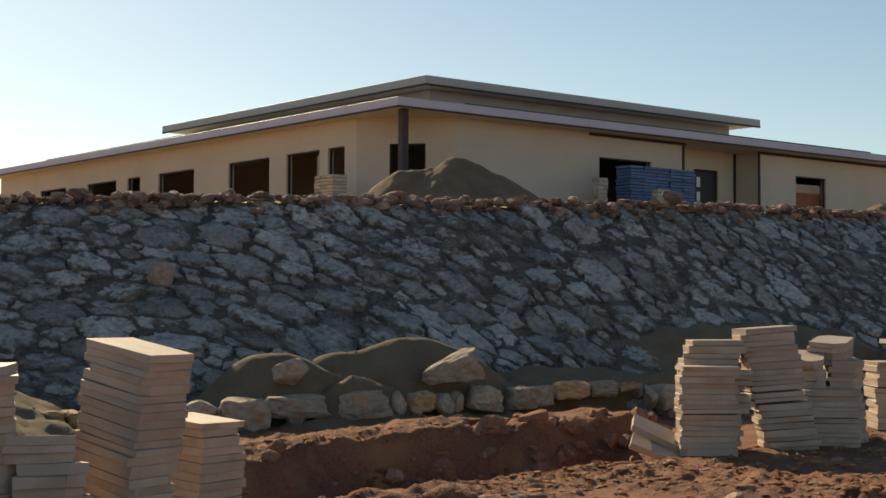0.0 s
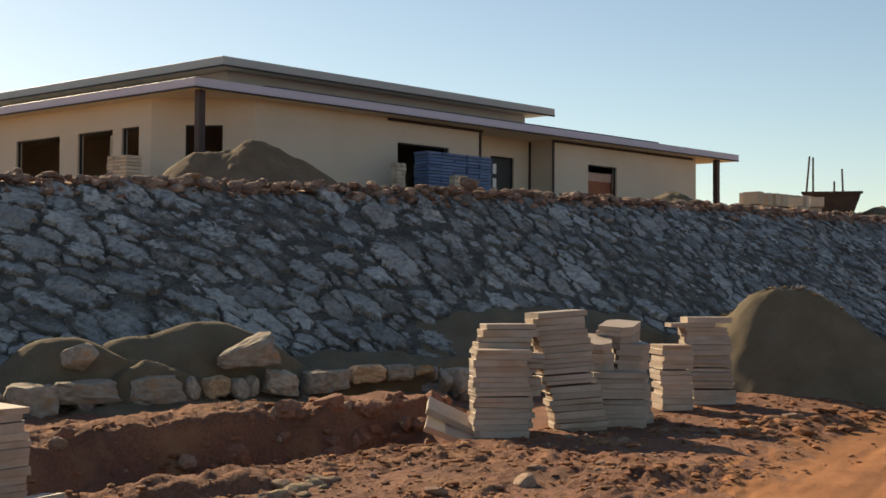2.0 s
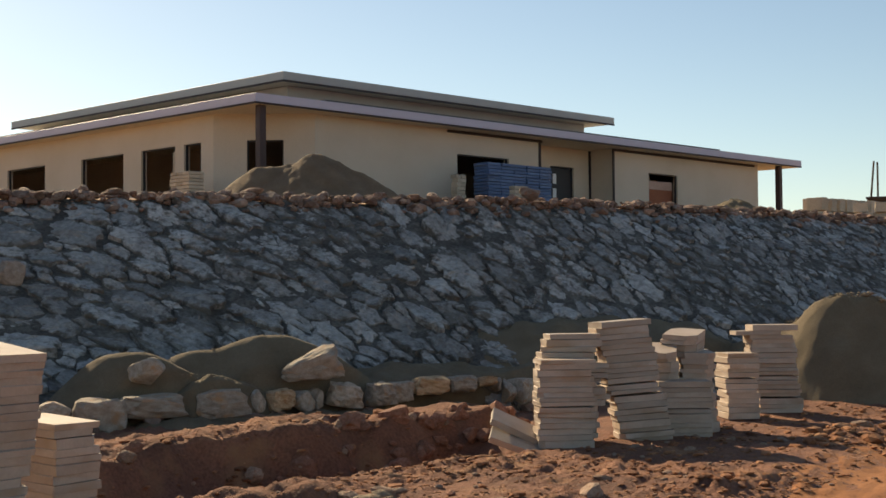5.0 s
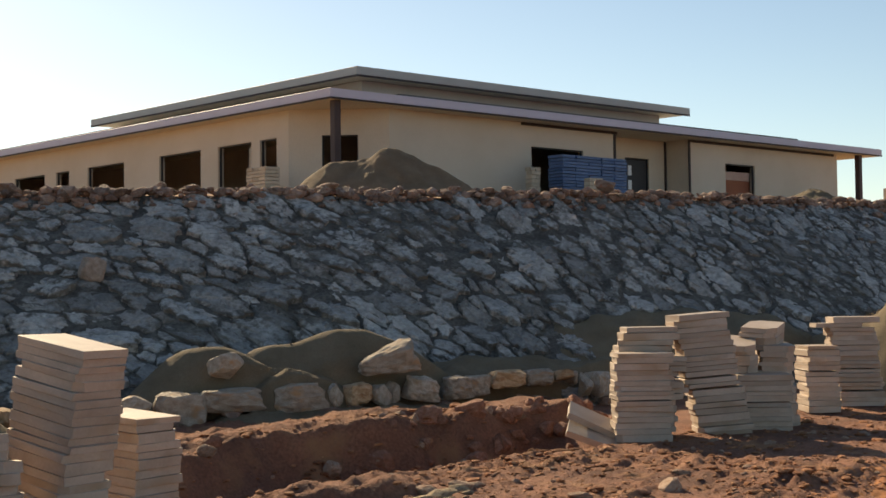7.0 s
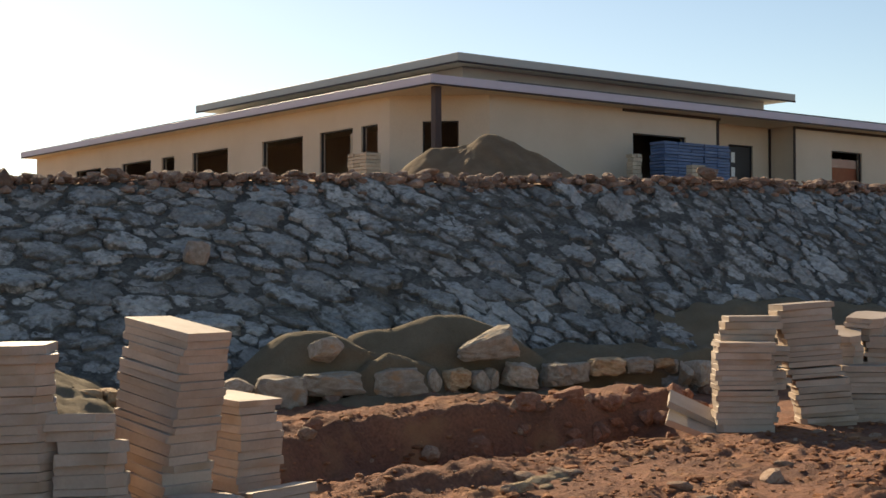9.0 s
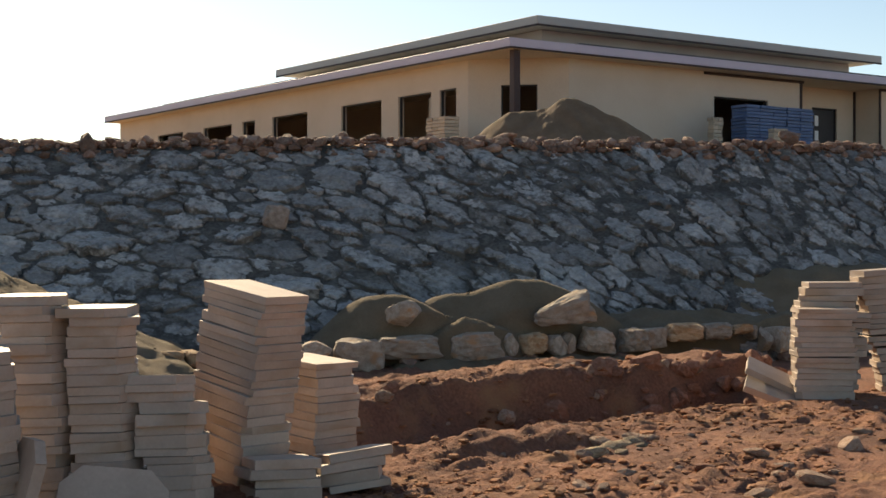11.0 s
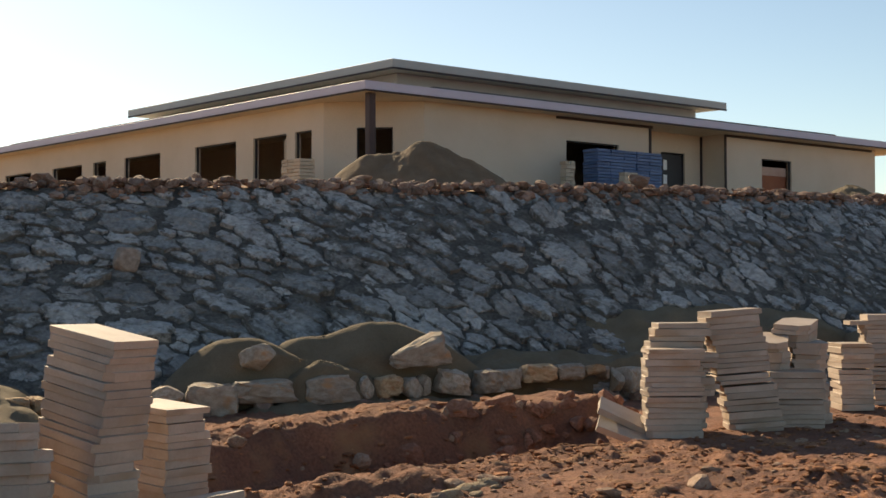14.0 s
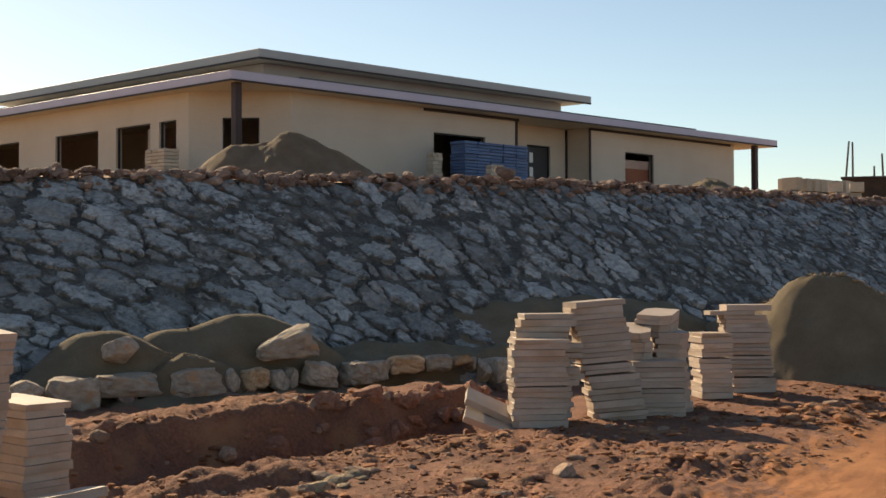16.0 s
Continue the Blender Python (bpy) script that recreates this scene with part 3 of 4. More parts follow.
# ---- heaps ----
def heap(label, centre, radius, peaks, seed, base=0.0, fine=0.03, wave=0.05, skirt=0.3, kerb=None, warp=0.10, k=9.0, mat=SAND):
    """A tipped heap at its angle of rest. peaks: place from the centre, height, slope and roundness of each top."""
    n_r, n_a = 52, 144
    a, r = np.meshgrid(np.arange(n_a) * 2 * np.pi / n_a, radius * np.linspace(0, 1, n_r + 1))
    u, v = (r * np.cos(a)).T.reshape(-1, order="F"), (r * np.sin(a)).T.reshape(-1, order="F")
    cx, cy = centre
    total = 0
    for px, py, ph, slope, rounded in peaks:
        d = np.hypot(u - px + warp * fbm(u + cx, v + cy, 1.3, 3, seed), v - py + warp * fbm(u + cx, v + cy, 1.3, 3, seed + 9))
        total = total + np.exp(k * (ph - slope * (np.sqrt(d * d + rounded * rounded) - rounded)))
    z = np.log(total) / k + wave * fbm(u + cx, v + cy, 1.1, 3, seed) + fine * fbm(u + cx, v + cy, 5.0, 4, seed + 3)
    if kerb is not None:   # held back by the rough kerb, so far behind its line
        z = z - 2.2 * np.maximum(0, 16.0 + kerb - 0.28 * (u + cx - 5.5) - (v + cy))
    z = np.maximum(z, -skirt)
    faces = []
    for i in range(n_r):
        for j in range(n_a):
            q = (j + 1) % n_a
            faces.append((i * n_a + j, (i + 1) * n_a + j, (i + 1) * n_a + q, i * n_a + q))
    ob = joined("sand_mound", np.stack([u, v, z], -1).tolist(), faces, mat, True)
    ob.location = (cx, cy, base)
    return tagged(ob, label, "sand mound")


def ridge(centre, points, slope, rounded=0.05, pitch=0.1):
    """Tops set close together along a crest line through points x, y, z."""
    out = []
    for a, b in zip(points, points[1:]):
        n = max(1, round(math.dist(a, b) / pitch))
        for i in range(n):
            x, y, z = (p + (q - p) * i / n for p, q in zip(a, b))
            out.append((x - centre[0], y - centre[1], z, slope, rounded))
    return out


heap("heap of dull brown sand by the building", (21.2, 25.6), 2.9,
     ridge((0, 0), [(0.77 * u, -0.64 * u, z - 0.05) for u, z in ((-2.0, 0.50), (-1.64, 0.74), (-1.44, 0.99), (-1.13, 1.13), (-0.61, 1.13), (-0.50, 1.19), (-0.20, 1.23), (0.02, 1.43), (0.30, 1.46), (0.50, 1.33), (1.25, 0.96), (1.97, 0.55))], 0.92, 0.05),
     1.0, base=CREST_Z + 0.40, fine=0.026, wave=0.02, warp=0.05, k=26, mat=BROWN_SAND)
# its crest runs across the way up from the track
CROSS = (0.477, -0.879)
heap("large heap of brown sand tipped against the slope", (19.3, 10.5), 3.6,
     ridge((0, 0), [(CROSS[0] * u - 0.879 * min(0, u + 0.3) * 0.5, CROSS[1] * u - 0.477 * min(0, u + 0.3) * 0.5, z) for u, z in ((-1.9, 0.68), (-1.15, 0.93), (-0.80, 1.08), (-0.66, 1.19), (-0.55, 1.32), (-0.42, 1.40), (-0.2, 1.45), (0.30, 1.45), (0.56, 1.32), (0.85, 1.10), (2.3, 0.02))], 1.4, 0.05, 0.08),
     2.0, base=0.16, fine=0.022, wave=0.008, warp=0.03, k=25)
heap("low heap of sand by the building's end", (36.8, 24.0), 2.1, [(0, 0, 0.92, 0.6, 0.3)], 3.0, base=CREST_Z + 0.45, fine=0.04)
heap("rounded heap of sand behind the rough stone kerb", (10.0, 15.5), 2.0,
     ridge((10.0, 15.5), [(9.52, 15.88, 0.74), (9.67, 15.78, 0.86), (9.92, 15.61, 0.91), (10.09, 15.47, 0.89), (10.2, 15.23, 0.78), (10.29, 14.96, 0.63), (10.39, 14.78, 0.54)], 1.08, 0.17), 4.0, base=0.03, fine=0.008, wave=0.0, kerb=0.3, warp=0.02, k=25)
heap("tongue of sand spilling over a kerb stone", (10.80, 14.70), 0.75,
     ridge((10.80, 14.70), [(10.32, 14.80, 0.53), (10.54, 14.72, 0.61), (10.8, 14.64, 0.55), (11.03, 14.57, 0.48), (11.22, 14.52, 0.45)], 0.95, 0.10) + ridge((10.80, 14.70), [(10.54, 14.72, 0.60), (10.84, 14.46, 0.47)], 0.9, 0.09), 9.0, base=0.02, fine=0.022, wave=0.01, warp=0.04, k=25, kerb=0.02)
heap("rounded heap of sand with a pale rock on it", (11.8, 15.1), 2.4,
     ridge((11.8, 15.1), [(10.60, 15.52, 0.84), (10.78, 15.47, 0.88), (11.13, 15.37, 0.90), (11.26, 15.29, 0.94), (11.46, 15.23, 1.03), (11.7, 15.11, 1.09), (11.91, 15.0, 1.09), (12.04, 14.92, 1.03), (12.22, 14.77, 0.95), (12.45, 14.60, 0.80), (12.67, 14.34, 0.54), (12.80, 14.1, 0.38)], 1.05, 0.18), 5.0, base=0.03, fine=0.008, wave=0.0, kerb=0.3, warp=0.02, k=25)
heap("low bank of dark sand along the foot of the kerb", (10.6, 14.25), 2.6, ridge((10.6, 14.25), [(9.7, 14.70, 0.10), (10.7, 14.40, 0.08), (11.8, 14.10, 0.12), (12.7, 13.85, 0.10)], 0.40, 0.12), 31.0, base=-0.02, fine=0.03, wave=0.02, k=20)
heap("dark heap of sand at the foot of the slope", (27.3, 11.5), 2.4, ridge((27.3, 11.5), [(26.2, 11.9, 0.66), (27.2, 11.7, 0.76), (28.6, 11.6, 0.74)], 0.8, 0.1), 12.0, base=0.55, fine=0.02, wave=0.02, k=20)
heap("low heap of dark sand beside a large heap", (23.7, 9.9), 1.6, [(0, 0, 0.38, 0.78, 0.1), (0.6, 0.2, 0.36, 0.78, 0.1)], 13.0, base=0.28, fine=0.02)
heap("flat dark heap of sand lying on the slope", (17.2, 14.1), 3.0,
     [(-1.5, 0.72, 1.02, 0.70, 0.2), (-0.9, 0.42, 1.12, 0.68, 0.25), (-0.3, 0.15, 1.19, 0.66, 0.3), (0.4, -0.15, 1.22, 0.66, 0.3), (1.2, -0.5, 1.20, 0.66, 0.3), (1.8, -0.8, 1.15, 0.66, 0.3)], 6.0, base=0.1, fine=0.014, wave=0.03, kerb=0.3)
heap("thin apron of grey sand at the toe of the slope", (14.5, 14.45), 2.8, ridge((14.5, 14.45), [(12.9, 15.1, 0.46), (14.3, 14.4, 0.56), (15.2, 14.0, 0.52), (16.3, 13.5, 0.70)], 0.42, 0.15), 37.0, base=0.05, fine=0.03, wave=0.08, kerb=0.3, k=20)
heap("ridge of sand lying behind stacked slabs", (4.7, 17.2), 3.7, [(-0.1, 0.0, 1.53, 0.46, 0.15), (-1.2, 0.3, 1.55, 0.44, 0.2)], 7.0, base=0.0, fine=0.05, wave=0.03, k=20)
heap("low heap of gravelly sand behind block piles", (41.2, 19.3), 1.8, [(0, 0, 0.74, 0.6, 0.3)], 8.0, base=CREST_Z + 0.2, fine=0.04)

# ---- stacked slabs ----
SLAB_L, SLAB_W, SLAB_T = 0.60, 0.41, 0.071
rng = random.Random(5)


def slab_mesh(k):
    """A sawn slab with worn edges and now and then a broken corner."""
    r = random.Random(100 + k)
    bm = bmesh.new()
    box(bm, -SLAB_L / 2, -SLAB_W / 2, 0, SLAB_L / 2, SLAB_W / 2, SLAB_T - 0.001, bevel=r.uniform(0.002, 0.0045))
    for v in bm.verts:
        v.co += Vector((r.gauss(0, 0.0035), r.gauss(0, 0.0035), r.gauss(0, 0.0013)))
    if k % 3 == 0:
        n = Vector((r.choice((-1, 1)) * r.uniform(0.5, 1), r.choice((-1, 1)) * r.uniform(0.5, 1), r.uniform(-0.2, 0.2))).normalized()
        at = Vector((math.copysign(SLAB_L / 2 - r.uniform(0.02, 0.06), n.x), math.copysign(SLAB_W / 2 - r.uniform(0.01, 0.04), n.y), SLAB_T / 2))
        cut = bmesh.ops.bisect_plane(bm, geom=list(bm.verts) + list(bm.edges) + list(bm.faces), plane_co=at, plane_no=n, clear_outer=True)
        bmesh.ops.contextual_create(bm, geom=[e for e in cut["geom_cut"] if isinstance(e, bmesh.types.BMEdge)])
    return mesh_of("stone_slab", bm, SLAB)


def cut_slab_mesh(k, all_four=False):
    """A slab with two opposite corners cut off, or all four."""
    r = random.Random(300 + k)
    a, b, c = SLAB_L / 2, SLAB_W / 2, 0.115
    ring = [(-a, -b + c), (-a + c, -b)] + ([(a - c, -b), (a, -b + c)] if all_four else [(a, -b)]) + [(a, b - c), (a - c, b)] + ([(-a + c, b), (-a, b - c)] if all_four else [(-a, b)])
    bm = prism(bmesh.new(), ring, 0, SLAB_T - 0.001)
    bmesh.ops.bevel(bm, geom=list(bm.edges), offset=r.uniform(0.002, 0.004), segments=1, affect="EDGES")
    for v in bm.verts:
        v.co += Vector((r.gauss(0, 0.004), r.gauss(0, 0.004), r.gauss(0, 0.0012)))
    return mesh_of("stone_slab", bm, SLAB)


SLABS = [slab_mesh(k) for k in range(12)]
CUT_SLABS = [cut_slab_mesh(k) for k in range(6)]
OCTAGONS = [cut_slab_mesh(k, True) for k in range(2)]


def slab(m, label, group, meshes=SLABS):
    ob = new("stone_block", rng.choice(meshes))
    ob.matrix_world = m
    return tagged(ob, label, "stone block", group)


def stack(x, y, z, high, yaw, label, group, tilt=(0.0, 0.0), lean=(0.0, 0.0), jitter=0.011, twist=1.6, shifts=None, spin=0.0, meshes=SLABS, gaps=None):
    """Slabs of uneven thickness one on another, up to a height. tilt: degrees about the slab's long and short sides; lean: metres of drift
    in x and y for each metre up; spin: degrees by which the lowest lies turned from the highest; shifts: how the top ones (-1, -2 ..) lie;
    gaps: open joints under the slabs of those numbers."""
    slant = pose(0, 0, 0, tilt[0], tilt[1], 0)
    heights, up = [], 0.0
    while up < high - 0.015:
        thick = rng.choice((0.64, 0.74, 0.80, 0.86, 0.9, 1.0, 1.15))
        up += (gaps or {}).get(len(heights), 0.0)
        heights.append((up, thick))
        up += SLAB_T * thick + rng.choice((0.0, 0.0, 0.0, 0.0, 0.0, 0.0, 0.001, 0.001, 0.002, 0.004))
    px, py, pt = 0.0, 0.0, 0.0
    for i, (h, thick) in enumerate(heights):
        px, py, pt = px * 0.9 + rng.gauss(0, jitter * 0.5), py * 0.9 + rng.gauss(0, jitter * 0.5), pt * 0.85 + rng.gauss(0, twist * 0.5)
        dx, dy, dt = (shifts or {}).get(i - len(heights), (0, 0, 0))
        turn = yaw - spin * (1 - h / high)
        m = pose(x + lean[0] * h, y + lean[1] * h, z, 0, 0, turn) @ slant @ pose(px + rng.gauss(0, jitter) + dx, py + rng.gauss(0, jitter) + dy, h, rng.gauss(0, 0.18), rng.gauss(0, 0.14), rng.choice((0, 180)) + pt + rng.gauss(0, twist) + dt)
        slab(m @ Matrix.Diagonal((rng.uniform(0.96, 1.03), rng.uniform(0.96, 1.03), thick, 1)), label, group, meshes)


NEAR, FAR = "slabs in the near stacks", "slabs in the far stacks"
stack(4.22, 8.59, 0.0, 1.32, 107, "cream sawn stone slab in a tall leaning stack", NEAR, tilt=(0, -10), lean=(0.045, 0.07), spin=4, jitter=0.005, twist=1.1)
stack(4.99, 8.92, 0.0, 0.755, 101, "cream sawn stone slab in a short stack", NEAR, tilt=(0, -3), jitter=0.004, twist=0.7)
stack(3.58, 8.02, 0.03, 0.77, 66, "cream stone slab with cut corners in a low shaded stack", NEAR, tilt=(0, 5.5), lean=(-0.13, 0.03), shifts={-1: (0, 0.03, 2), -2: (0, 0.03, 3), -3: (0, 0.02, -2), -4: (0.0, -0.03, 4)}, meshes=CUT_SLABS)
stack(3.215, 8.21, 0.0, 1.23, 68.5, "cream stone slab with cut corners in a tall stack", NEAR, lean=(-0.045, 0.015), shifts={-1: (-0.05, 0.03, -9)}, meshes=CUT_SLABS)
stack(2.84, 8.35, 0.0, 1.32, 71, "cream stone slab with cut corners in a tall stack", NEAR, lean=(-0.05, 0.017), meshes=CUT_SLABS)
stack(2.24, 7.62, 0.0, 1.02, 73, "cream stone slab with cut corners in a stack", NEAR, lean=(-0.05, 0.0), meshes=CUT_SLABS)
stack(3.40, 8.92, 0.0, 0.93, 70, "cream stone slab in a stack behind other stacks", NEAR, jitter=0.012)
# loose slabs lying before the near stacks
stack(4.21, 7.91, 0.0, 0.225, 66, "cream stone slab laid flat beside a tall stack", NEAR, tilt=(0, 6), jitter=0.014, twist=3)
stack(4.76, 7.93, 0.0, 0.24, 62, "cream stone slab lying slightly tilted beside a stack", NEAR, tilt=(-8, 6), jitter=0.016, twist=4, shifts={-1: (0.03, -0.02, 6), -3: (0.05, 0.0, -4)})
slab(pose(2.40, 7.38, 0.27, 8, -74, -2) @ Matrix.Diagonal((1, 0.75, 1, 1)), "cream stone slab leaning upright against a stack", NEAR, OCTAGONS)
slab(pose(2.88, 7.36, 0.16, 62, 6, -24), "cream stone slab leaning against a stack", NEAR, OCTAGONS)
stack(11.66, 9.80, 0.0, 0.94, -42, "cream sawn stone slab in a stack with ragged ends", FAR, jitter=0.010, twist=1.8, gaps={7: 0.012})
stack(12.07, 10.10, 0.0, 1.22, -43, "cream sawn stone slab in an uneven stack", FAR, jitter=0.018, twist=2.4, shifts={-1: (0.08, 0.02, 5), -2: (0.07, 0, 3), -3: (0.03, 0, -3), -4: (0.02, 0, 0), -6: (0.12, 0, 1), -7: (0.11, 0, 0), -8: (0.12, 0, 2), -11: (0.10, 0, 0), -12: (0.11, 0, 1), -13: (0.09, 0, 0)})
stack(12.86, 9.62, 0.0, 1.335, -38, "cream sawn stone slab in a tall leaning stack", FAR, tilt=(0, -4), lean=(-0.10, 0.112), jitter=0.013, twist=2.4, gaps={8: 0.022, 10: 0.018})
stack(14.16, 9.78, 0.0, 0.92, 44, "cream sawn stone slab in a stack with a skewed top", FAR, tilt=(2, -3), lean=(-0.06, 0.06), jitter=0.016, twist=3, meshes=CUT_SLABS)
stack(14.04, 9.90, 0.93, 0.22, 24, "cream stone slab lying askew on top of a stack", FAR, tilt=(4, -7), meshes=CUT_SLABS)
stack(13.62, 9.90, 0.0, 0.90, 40, "cream sawn stone slab in a stack", FAR, jitter=0.012, lean=(-0.04, 0.04), meshes=CUT_SLABS)
slab(pose(13.52, 9.88, 0.945, 2, -10, 34), "cream stone slab tilted on top of a stack", FAR, CUT_SLABS)
stack(13.46, 9.50, 0.0, 0.63, -45, "cream sawn stone slab in a low stack", FAR, jitter=0.008, gaps={6: 0.012})
stack(15.75, 10.24, 0.03, 0.84, 48, "cream sawn stone slab in a stack", FAR, jitter=0.008, lean=(-0.03, 0.03), gaps={8: 0.016})
stack(16.68, 10.22, 0.05, 1.16, -44, "cream sawn stone slab in a leaning stack", FAR, jitter=0.012, lean=(-0.11, 0.10), shifts={-1: (0.06, 0.02, 3), -2: (-0.16, 0.0, 2)}, gaps={3: 0.02, 8: 0.018})
# two slabs sliding off the end of the spoil
slab(pose(11.40, 10.26, 0.17, 15, 25, -43) @ Matrix.Diagonal((1.02, 1.0, 1.0, 1)), "cream stone slab lying aslant on red soil", FAR)
slab(pose(11.24, 10.10, 0.02, 14, 20, -47) @ Matrix.Diagonal((1.05, 1.0, 1.0, 1)), "cream stone slab lying aslant on red soil", FAR)

# ---- rocks ----
rock_rng = random.Random(11)
BOULDERS = [rock_mesh("boulder", rock_rng, BOULDER, (rock_rng.uniform(0.9, 1.3), rock_rng.uniform(0.75, 1.0), rock_rng.uniform(0.55, 0.85)), 2, rock_rng.randint(11, 18), 0.22) for _ in range(14)]


RED_STONES = [rock_mesh("stone", rock_rng, RED_STONE, (rock_rng.uniform(0.9, 1.3), rock_rng.uniform(0.8, 1.0), rock_rng.uniform(0.7, 0.95)), 2, rock_rng.randint(6, 10), 0.12) for _ in range(8)]


DUSTIES = [rock_mesh("stone", random.Random(60 + k), DUSTY, (1.1, 0.9, 0.85), 2, 8, 0.12) for k in range(6)]


def block_mesh(name, r, mat):
    """A rough hewn block: a cube with worn, broken edges and uneven faces."""
    bm = bmesh.new()
    bmesh.ops.create_cube(bm, size=2.0)
    bmesh.ops.subdivide_edges(bm, edges=list(bm.edges), cuts=5, use_grid_fill=True)
    off = Vector((r.uniform(0, 50), r.uniform(0, 50), r.uniform(0, 50)))
    lop = [(Vector((r.gauss(0, 1), r.gauss(0, 1), r.gauss(0, 1))).normalized(), r.uniform(0.86, 1.2)) for _ in range(8)]
    for v in bm.verts:
        p = v.co.copy()
        power = 7.0
        v.co *= 0.86 * (max(abs(p.x), abs(p.y), abs(p.z)) / ((abs(p.x) ** power + abs(p.y) ** power + abs(p.z) ** power) ** (1 / power)))
        for n, d in lop:
            over = v.co.dot(n) - d
            if over > 0:
                v.co -= n * over
        v.co += Vector((noise.noise(p * 0.9 + off), noise.noise(p * 0.9 - off), noise.noise(p * 0.9 + off * 2))) * 0.22
        v.co *= 1 + 0.13 * noise.noise(p * 2.6 + off)
    return mesh_of(name, bm, mat)


KERBS = [block_mesh("rock", rock_rng, PALE_ROCK) for _ in range(7)] + [rock_mesh("rock", rock_rng, PALE_ROCK, (1.0, 1.0, 0.95), 3, 11, 0.14) for _ in range(5)]
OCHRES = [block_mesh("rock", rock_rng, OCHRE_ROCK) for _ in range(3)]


def rock(name, mesh, place, size, turn, label, group=""):
    ob = new(name, mesh)
    ob.matrix_world = pose(*place, *turn) @ Matrix.Diagonal((*size, 1))
    return tagged(ob, label, "rock", group)


# rough kerb of stones along the foot of the slope: x, middle height, width, height
KERB = [(6.75, 0.20, 0.42, 0.22), (7.05, 0.21, 0.20, 0.21), (8.60, 0.32, 0.40, 0.26), (9.10, 0.21, 0.64, 0.46), (9.71, 0.31, 0.84, 0.30),
        (10.62, 0.30, 0.76, 0.40), (11.07, 0.33, 0.20, 0.37), (11.35, 0.32, 0.37, 0.28), (11.65, 0.30, 0.26, 0.35), (11.89, 0.32, 0.25, 0.36),
        (12.24, 0.35, 0.49, 0.33), (12.74, 0.34, 0.38, 0.33), (13.09, 0.36, 0.37, 0.32), (13.51, 0.43, 0.54, 0.26), (13.97, 0.43, 0.43, 0.25), (14.33, 0.45, 0.33, 0.15),
        (14.57, 0.40, 0.15, 0.23), (14.74, 0.27, 0.26, 0.42), (15.01, 0.28, 0.32, 0.42)]
for x, z, w, h in KERB:
    y = 16.0 - 0.28 * (x - 5.5) + rock_rng.uniform(-0.06, 0.06)
    if x < 7.2:
        y, z = y - 0.12, z + 0.03
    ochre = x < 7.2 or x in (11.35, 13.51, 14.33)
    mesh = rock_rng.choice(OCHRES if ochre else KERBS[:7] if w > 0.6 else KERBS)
    wild = 0.4 if w > 0.6 else 1.0   # the long blocks lie straighter
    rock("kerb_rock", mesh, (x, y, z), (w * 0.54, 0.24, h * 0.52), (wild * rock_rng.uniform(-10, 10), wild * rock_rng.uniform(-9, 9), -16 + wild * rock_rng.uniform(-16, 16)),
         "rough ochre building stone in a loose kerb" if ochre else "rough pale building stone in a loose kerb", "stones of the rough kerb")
for k in range(26):
    x = 5.2 + k * 0.41
    y = 15.97 - 0.28 * (x - 5.5) + rock_rng.uniform(-0.12, 0.02)
    w = rock_rng.uniform(0.16, 0.3)
    rock("kerb_rock", rock_rng.choice(BOULDERS), (x, y, rock_rng.uniform(0.02, 0.1)), (w, 0.18, w * 0.8), (0, 0, rock_rng.uniform(0, 360)), "dark rough stone in the lower course of the kerb", "stones of the rough kerb")
round_rng = random.Random(41)
rock("boulder", rock_mesh("boulder", round_rng, PALE_ROCK, (1, 0.9, 0.95), 3, 5, 0.12), (9.74, 14.95, 0.73), (0.25, 0.20, 0.205), (8, 5, -20), "round pale boulder half sunk in sand")
wedge = block_mesh("boulder", random.Random(77), PALE_ROCK)
for v in wedge.vertices:   # thin at one end, thick at the other
    f = min(1.0, max(0.0, (v.co.x + 1) / 2))
    v.co.y, v.co.z = v.co.y * (0.6 + 0.45 * f), v.co.z * (0.45 + 0.7 * f)
rock("boulder", wedge, (11.80, 14.22, 0.74), (0.43, 0.27, 0.235), (10, -15, -30), "long pale boulder lying on sand")
rock("boulder", block_mesh("boulder", random.Random(95), BROWN_STONE), (9.87, 18.65, 2.03), (0.20, 0.14, 0.20), (4, 12, -14), "single brown boulder sticking out of the slope")

rock("boulder", KERBS[2], (25.0, 10.9, 0.80), (0.24, 0.2, 0.15), (4, 2, -60), "square pale stone at the foot of the slope")
rock("boulder", KERBS[5], (24.3, 11.0, 0.80), (0.26, 0.2, 0.15), (4, -6, -50), "long grey stone at the foot of the slope")

